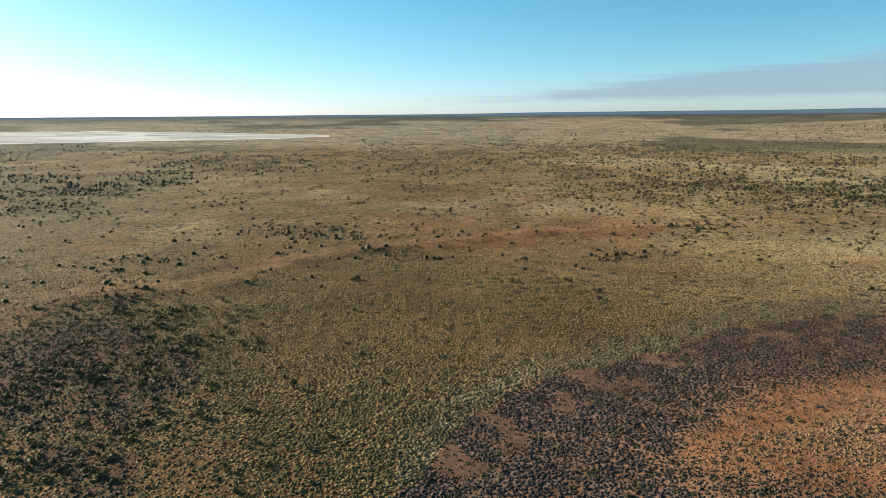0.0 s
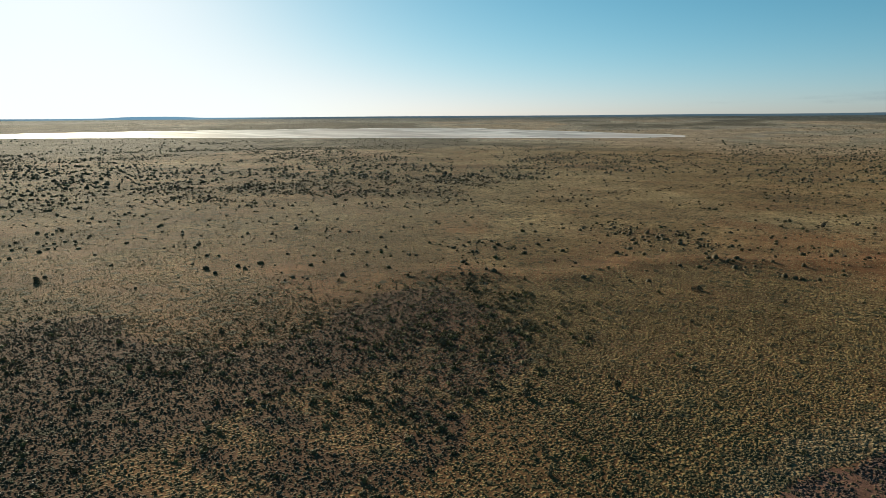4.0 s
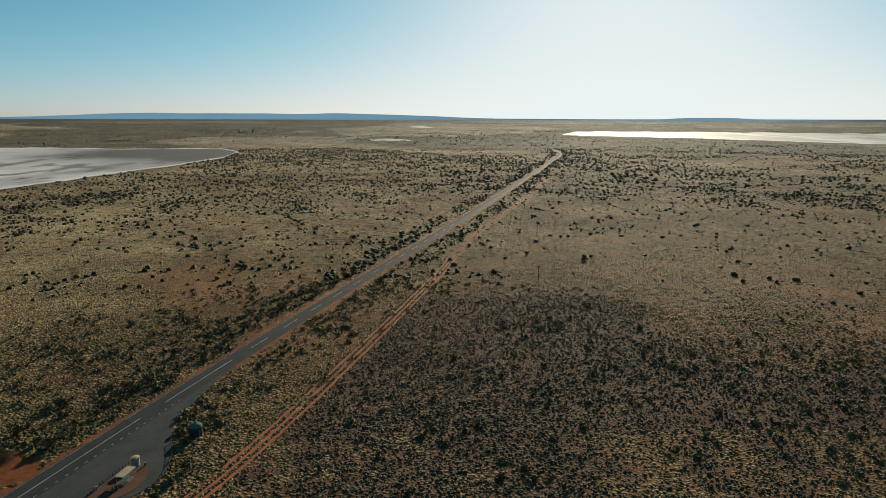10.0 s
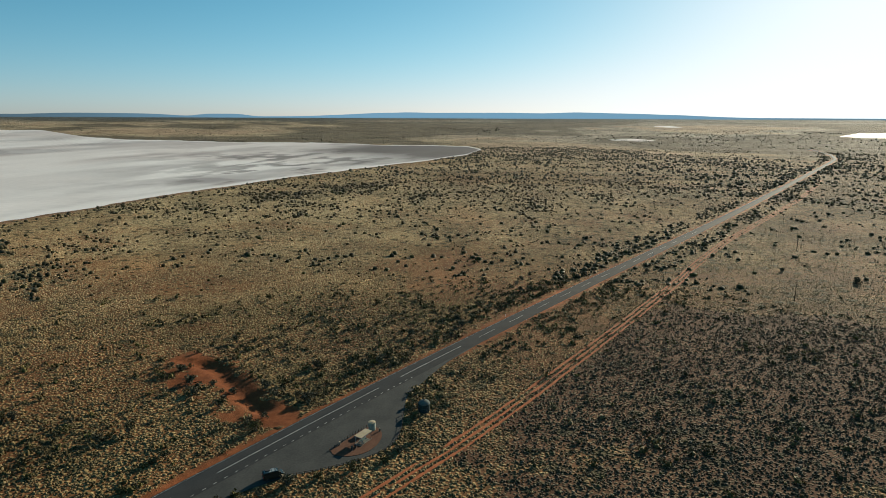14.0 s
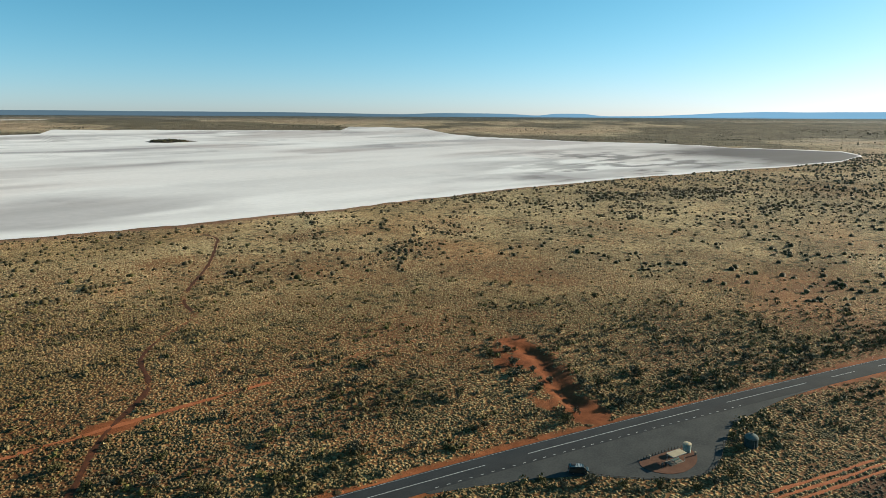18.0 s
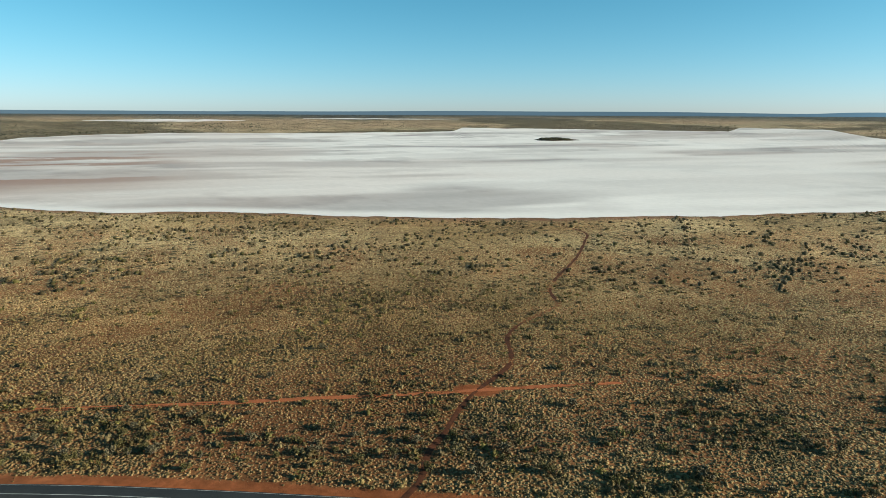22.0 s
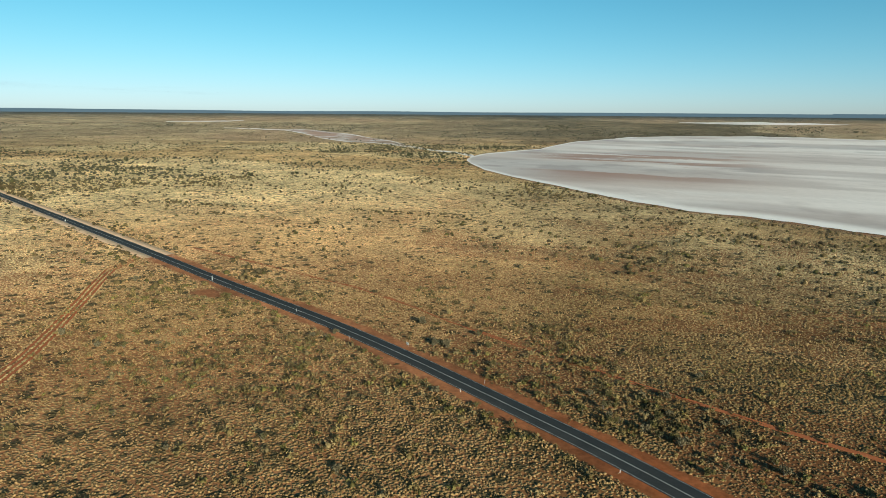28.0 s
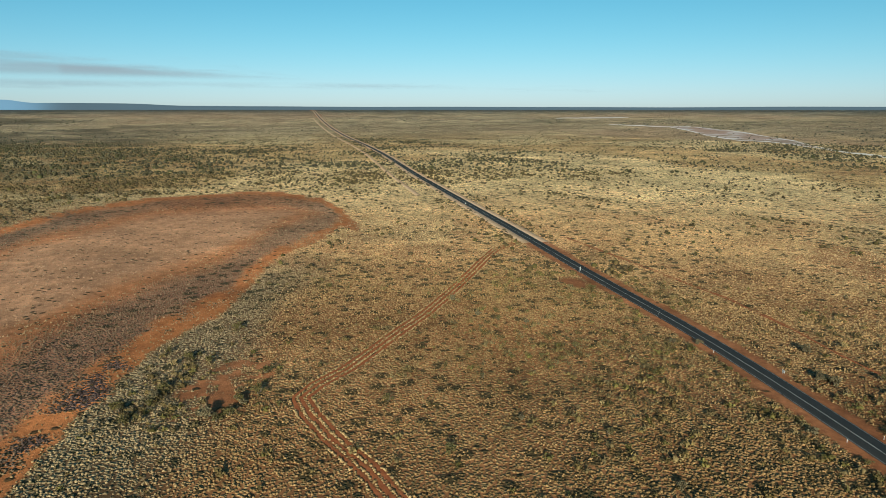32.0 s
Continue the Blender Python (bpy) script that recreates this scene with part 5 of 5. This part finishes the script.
# ---- island in the salt lake ----
def lake_island():
    a, rr = radians(151.8), 2150.0
    cx, cy = -math.sin(a) * rr, math.cos(a) * rr
    n, rings = 48, 8
    th = np.linspace(0, 2 * math.pi, n, endpoint=False)
    vs, base = [], float(plain_height(rr))
    for k in range(rings):
        s = 1 - k / (rings - 0.6)
        wob = 1 + 0.18 * np.sin(3 * th + 1) + 0.1 * np.sin(7 * th)
        ex, ey = 70 * s * wob * np.cos(th), 55 * s * wob * np.sin(th)
        x, y = cx + ex * math.cos(a) - ey * math.sin(a), cy + ex * math.sin(a) + ey * math.cos(a)
        vs.append(np.stack([x, y, np.full(n, base + 0.1 + 5.5 * (1 - s * s)) + (plain_height(np.hypot(x, y)) - base)], 1))
    m = mottled("island_soil", (0.035, 0.028, 0.018), (0.085, 0.06, 0.035), 9.0, 0.95, bump=0.2)
    ob = new("lake_island", mesh_of("lake_island", np.concatenate(vs), grid_faces(rings, n, True), m, (), True))
    tagged(ob, "low dark scrub-covered island in the salt lake", "island", kind="structure")
    return cx, cy, base


isle_x, isle_y, isle_z = lake_island()
# ---- plants ----
rng = np.random.default_rng(5)


def scatter(count, r_in, r_out):
    a = rng.uniform(0, 2 * math.pi, count)
    r = np.sqrt(rng.uniform(r_in ** 2, r_out ** 2, count))
    x, y = np.cos(a) * r, np.sin(a) * r
    az = np.degrees(np.arctan2(-x, y))
    keep = (az > -42) | (az < -74)
    return x[keep], y[keep]


def tussocks(name, x, y, size, tall, tint, label, rich):
    """Hummocks of grass: a ragged ring, a shoulder ring (rich only) and a tip, joined in one mesh."""
    n, k = len(x), 4 if rich else 3
    z = relief(x, y)
    ang = np.arange(k) * 2 * math.pi / k + rng.uniform(0, 6.28, n)[:, None]
    rad = size[:, None] * rng.uniform(0.75, 1.25, (n, k))
    ring = np.stack([x[:, None] + np.cos(ang) * rad, y[:, None] + np.sin(ang) * rad, np.repeat(z[:, None] - 0.12, k, 1)], -1)
    parts, faces = [ring], []
    j = np.arange(k)
    if rich:
        rad2 = size[:, None] * rng.uniform(0.55, 0.95, (n, k))
        top = z[:, None] + tall[:, None] * rng.uniform(0.5, 0.85, (n, k))
        parts.append(np.stack([x[:, None] + np.cos(ang + 0.4) * rad2, y[:, None] + np.sin(ang + 0.4) * rad2, top], -1))
    tip = np.stack([x + size * rng.uniform(-0.3, 0.3, n), y + size * rng.uniform(-0.3, 0.3, n), z + tall], -1)[:, None]
    parts.append(tip)
    verts = np.concatenate(parts, 1)
    m = verts.shape[1]
    if rich:
        faces = [np.stack([j, (j + 1) % k, k + j], 1), np.stack([(j + 1) % k, k + (j + 1) % k, k + j], 1), np.stack([k + j, k + (j + 1) % k, np.full(k, 2 * k)], 1)]
    else:
        faces = [np.stack([j, (j + 1) % k, np.full(k, k)], 1)]
    faces = np.concatenate(faces)
    allf = (faces[None] + (np.arange(n) * m)[:, None, None]).reshape(-1, 3)
    tone = tint * (0.7 + 0.5 * rng.uniform(0, 1, (n, 1)) ** 1.2)
    herb = rng.uniform(0, 1, (n, 1)) < 0.12 + 0.28 * step(0.5, 0.62, fbm(x, y, 14, 33, 3))[:, None]
    c = np.repeat(np.where(herb, tone * np.array((0.52, 0.50, 0.44)), tone), m, 0)
    ob = new(name, mesh_of(name, verts.reshape(-1, 3), allf, M_GRASS, [("tint", np.clip(c, 0.01, 0.9))], rich))
    return tagged(ob, label, "grass", kind="stuff")


for r_in, r_out, count, low, high, rich, label in (
        (4, 118, 7000, 0.3, 0.6, False, "dry spinifex hummocks on open red sand"),
        (118, 180, 80000, 0.20, 0.50, True, "dense dry spinifex hummocks on red sand"),
        (180, 300, 150000, 0.32, 0.68, False, "straw-coloured spinifex tussocks over the plain"),
        (300, 620, 230000, 0.44, 0.84, False, "thin straw-coloured spinifex further out on the plain"),
        (430, 1000, 60000, 0.6, 1.1, False, "wide fields of pale dry grass clumps")):
    px, py = scatter(count, r_in, r_out)
    cover = survey(px, py)
    # the standing tussocks thin out with distance
    keep = rng.uniform(0, 1, len(px)) < cover["grass"] * (step(620, 310, np.hypot(px, py)) if r_in == 300 else 1.0)
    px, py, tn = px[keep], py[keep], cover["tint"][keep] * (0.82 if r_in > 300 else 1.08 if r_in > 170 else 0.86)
    sz = low + (high - low) * rng.uniform(0, 1, len(px)) ** 1.6
    tussocks("spinifex_grass", px, py, sz, sz * rng.uniform(0.6, 1.0, len(px)) * (1.0 if rich or r_in > 200 else 1.2), tn, label, rich)


def berm(line, offsets, per_metre, label):
    """Rows of straw tussocks left standing between the wheel ruts."""
    p = np.asarray(line, float)
    s = np.concatenate([[0], np.cumsum(np.hypot(*(p[1:] - p[:-1]).T))])
    xs, ys = [], []
    for off in offsets:
        t = rng.uniform(0, s[-1], int(s[-1] * per_metre))
        ax, ay = np.interp(t, s, p[:, 0]), np.interp(t, s, p[:, 1])
        bx, by = np.interp(t + 1.0, s, p[:, 0]), np.interp(t + 1.0, s, p[:, 1])
        gap = np.hypot(bx - ax, by - ay) + 1e-6
        w = off + rng.normal(0, 0.16, len(t))
        xs.append(ax - (by - ay) / gap * w)
        ys.append(ay + (bx - ax) / gap * w)
    x, y = np.concatenate(xs), np.concatenate(ys)
    keep = np.hypot(x, y) > 112
    x, y = x[keep], y[keep]
    size = rng.uniform(0.26, 0.52, len(x))
    tussocks("spinifex_grass", x, y, size, size * rng.uniform(0.8, 1.2, len(x)), np.tile((0.315, 0.222, 0.108), (len(x), 1)), label, True)


berm(TRACK_EAST, (-3.4, -1.15, 1.15, 3.4), 1.2, "rows of straw tussocks between old wheel ruts")
berm(TRACK_SOUTH[TRACK_SOUTH[:, 0] > -330], (-3.2, -1.1, 1.05, 3.2), 0.9, "rows of straw tussocks between wheel ruts beside the road")


def shrub_field(name, x, y, size, sides, leaves, label, z=None, core=0.62, leaf=0.34, shade=(0.034, 0.030, 0.012), rise=1.0):
    """Low shrubs: each an uneven dome with loose leaf clumps standing out of it, joined in one mesh."""
    n = len(x)
    z = relief(x, y) if z is None else z
    tone = np.array(shade) * rng.uniform(0.55, 1.45, (n, 1))
    kind = rng.uniform(0, 1, (n, 1))
    tone = np.where(kind < 0.3, tone * np.array((1.15, 1.17, 1.40)), np.where(kind > 0.85, tone * np.array((0.85, 0.98, 0.75)), tone))
    tall = size * rng.uniform(0.65, 1.3, n) * rise
    turn = rng.uniform(0, 6.28, (n, 1)) + np.arange(sides) * 2 * math.pi / sides
    levels = ((0.85, -0.1), (1.05, 0.42), (0.62, 0.86)) if sides > 4 else ((0.9, -0.1), (0.85, 0.6))
    rows = []
    for wide, up in levels:
        rad = core * size[:, None] * wide * rng.uniform(0.7, 1.3, (n, sides))
        top = z[:, None] + (0.5 + core / 2) * tall[:, None] * (up + (0 if up < 0 else 1) * rng.uniform(-0.13, 0.13, (n, sides)))
        rows.append(np.stack([x[:, None] + np.cos(turn) * rad, y[:, None] + np.sin(turn) * rad, top], -1))
    rows.append(np.stack([x, y, z + tall * (0.5 + core / 2)], -1)[:, None])
    dome = np.concatenate(rows, 1)
    m, j = dome.shape[1], np.arange(sides)
    fs = []
    for lev in range(len(levels) - 1):
        a, b = lev * sides + j, lev * sides + (j + 1) % sides
        fs += [np.stack([a, b, b + sides], 1), np.stack([a, b + sides, a + sides], 1)]
    a = (len(levels) - 1) * sides
    fs.append(np.stack([a + j, a + (j + 1) % sides, np.full(sides, m - 1)], 1))
    f = (np.concatenate(fs)[None] + (np.arange(n) * m)[:, None, None]).reshape(-1, 3)
    verts, cols = [dome.reshape(-1, 3)], [np.repeat(tone, m, 0)]
    if leaves:
        u = rng.normal(0, 1, (n, leaves, 3))
        u /= np.linalg.norm(u, axis=2)[..., None]
        u[..., 2] = np.abs(u[..., 2])
        c = u * np.stack([size, size, tall], -1)[:, None] * rng.uniform(0.55, 1.1, (n, leaves, 1)) + np.stack([x, y, z], -1)[:, None]
        tri = rng.normal(0, 1, (n, leaves, 3, 3))
        tri /= np.linalg.norm(tri, axis=3)[..., None]
        v = c[:, :, None] + tri * (size[:, None, None, None] * leaf)
        v[..., 2] = np.maximum(v[..., 2], z[:, None, None] - 0.05)
        verts.append(v.reshape(-1, 3))
        f = np.concatenate([f, np.arange(n * leaves * 3).reshape(-1, 3) + n * m])
        cols.append((np.repeat(tone[:, None], leaves, 1) * rng.uniform(0.6, 1.7, (n, leaves, 1))).repeat(3, 1).reshape(-1, 3))
    ob = new(name, mesh_of(name, np.concatenate(verts), f, M_LEAF, [("tint", np.clip(np.concatenate(cols), 0.01, 0.6))]))
    return tagged(ob, label, "shrubs", kind="stuff")


for r_in, r_out, count, low, high, sides, leaves, share, shade, label in (
        (112, 330, 60000, 0.45, 1.9, 4, 24, 0.42, (0.108, 0.080, 0.031), "olive and grey-green desert shrubs among the grass"),
        (330, 900, 190000, 0.7, 2.4, 4, 3, 0.42, (0.070, 0.051, 0.021), "scattered dark shrubs on the sandplain"),
        (900, 1900, 300000, 1.3, 3.4, 3, 0, 0.40, (0.060, 0.052, 0.026), "dark belts of mulga scrub out on the plain"),
        (1900, 3300, 70000, 2.0, 4.5, 3, 0, 0.45, (0.056, 0.052, 0.030), "far belts of dark mulga scrub")):
    px, py = scatter(count, r_in, r_out)
    cover = survey(px, py)
    keep = rng.uniform(0, 1, len(px)) < cover["shrub"] * share
    px, py = px[keep], py[keep]
    sz = low + (high - low) * rng.uniform(0, 1, len(px)) ** 2.2
    sz = sz * (1 + 0.3 * cover["woods"][keep])
    shrub_field("shrubs", px, py, sz, sides, leaves, label, None, 0.46 if leaves > 9 else 0.85, 0.34, shade, 0.9)
# the heath: a closed stand of low grey shrubs, with taller dark ones standing out of it
px, py = scatter(100000, 112, 330)
keep = survey(px + rng.normal(0, 4, len(px)), py + rng.normal(0, 4, len(px)))["heath"] > 0.5
keep = keep & (survey(px, py)["grass"] > 0.05)
px, py = px[keep], py[keep]
shrub_field("heath_shrubs", px, py, 0.36 + 0.62 * rng.uniform(0, 1, len(px)) ** 2.0, 4, 5, "close stand of low grey-green heath shrubs", None, 0.6, 0.34, (0.102, 0.074, 0.041), 0.75)
ia, ir = rng.uniform(0, 2 * math.pi, 260), np.sqrt(rng.uniform(0, 1, 260)) * 50
shrub_field("island_shrubs", isle_x + np.cos(ia) * ir, isle_y + np.sin(ia) * ir, rng.uniform(2.6, 5.5, 260), 4, 3, "dark scrub covering the lake island",
            isle_z + 5.4 * (1 - (ir / 62) ** 2))


# ---- far hills ----
def far_hills():
    az = np.linspace(-180, 180, 1441)
    a360 = np.where(az < 0, az + 360, az)
    bump = lambda c, w: np.exp(-(np.abs(a360 - c) / w) ** 4)
    h = 2.0 + 6 * vnoise(az, az * 0, 9, 91)
    h = h + 34 * bump(93, 15) * (0.75 + 0.4 * vnoise(az, az * 0, 3.1, 92)) + 18 * bump(117.5, 2.2) + 16 * bump(126, 5) + 9 * bump(55, 3)
    h = h + np.interp(az, [-180, -150, -120, -95, -70, -45, -20, 5, 18, 120, 150, 180], [12, 9, 9, 16, 20, 18, 12, 3, 0, 0, 9, 12])
    h = h + 30 * bump(280, 2.5) + 14 * bump(273, 5) + 10 * bump(150, 18)
    a = np.radians(az)
    r = 4872.0
    x, y = -np.sin(a) * r, np.cos(a) * r
    v = np.concatenate([np.stack([x, y, np.full_like(x, 40.0)], 1), np.stack([x * 1.004, y * 1.004, EYE + h], 1)])
    # distance haze is painted as a blue glow over nearly black hills
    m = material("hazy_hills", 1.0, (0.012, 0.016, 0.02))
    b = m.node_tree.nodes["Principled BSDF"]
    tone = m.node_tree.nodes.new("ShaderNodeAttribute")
    tone.attribute_name = "haze_glow"
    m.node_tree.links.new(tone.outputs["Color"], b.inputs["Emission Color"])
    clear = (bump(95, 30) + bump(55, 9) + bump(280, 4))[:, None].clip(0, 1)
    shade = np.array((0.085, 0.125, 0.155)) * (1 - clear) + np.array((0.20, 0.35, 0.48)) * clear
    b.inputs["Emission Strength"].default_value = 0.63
    ob = new("backdrop", mesh_of("backdrop", v, grid_faces(2, len(az)), m, [("haze_glow", np.concatenate([shade, shade]))], True))
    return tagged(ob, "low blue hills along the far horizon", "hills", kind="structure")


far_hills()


# ---- cloud bank low in the sky, away from the sun ----
def cloud_bank():
    az, el = np.linspace(-132, 14, 330), np.linspace(0.4, 6.4, 52)
    A, E = np.meshgrid(az, el)
    top = np.interp(az, [-132, -112, -100, -81, -60, -36, -20, -6, 6, 14], [1.6, 2.3, 3.2, 4.3, 5.0, 4.8, 3.4, 2.0, 1.2, 0.8])
    low = np.interp(az, [-132, -100, -81, -60, -36, 14], [1.4, 1.6, 1.4, 1.2, 0.9, 0.7])
    n = 0.6 * fbm(A * 1.0, E * 9.0, 9.0, 95, 5) + 0.4 * fbm(A * 1.0, E * 16.0, 3.5, 97, 4)
    gap = np.exp(-((E - 2.3) / 0.35) ** 2) * step(-45, -70, A)
    body = step(0.0, 1.3, top - E + 2.2 * (n - 0.5)) * step(0.0, 0.8, E - low + 1.0 * (n - 0.5)) * step(0.22, 0.52, n + 0.30 * step(0, 1.5, top - E)) * (1 - gap)
    body = body * step(-131, -116, A + 30 * (n - 0.5)) * step(13, 2, A)
    a, e = np.radians(A), np.radians(E)
    r = 4780.0
    v = np.stack([-np.sin(a) * r, np.cos(a) * r, EYE + r * np.tan(e)], -1).reshape(-1, 3)
    shade = np.stack([body * np.where(A < -85, 0.8, 0.62)] * 3, -1).reshape(-1, 3)
    m = material("grey_cloud", 1.0, (0.05, 0.05, 0.05))
    nd, lk = m.node_tree.nodes, m.node_tree.links
    b = nd["Principled BSDF"]
    # the cloud's daylight is put in as an even grey glow
    b.inputs["Emission Color"].default_value = (0.150, 0.172, 0.205, 1)
    b.inputs["Emission Strength"].default_value = 1.0
    b.inputs["Specular IOR Level"].default_value = 0.0
    at = nd.new("ShaderNodeAttribute")
    at.attribute_name = "body"
    lk.new(at.outputs["Fac"], b.inputs["Alpha"])
    ob = new("backdrop_clouds", mesh_of("backdrop_clouds", v, grid_faces(len(el), len(az)), m, [("body", shade)], True))
    return tagged(ob, "long bank of grey cloud above the horizon", "clouds", kind="structure")


cloud_bank()
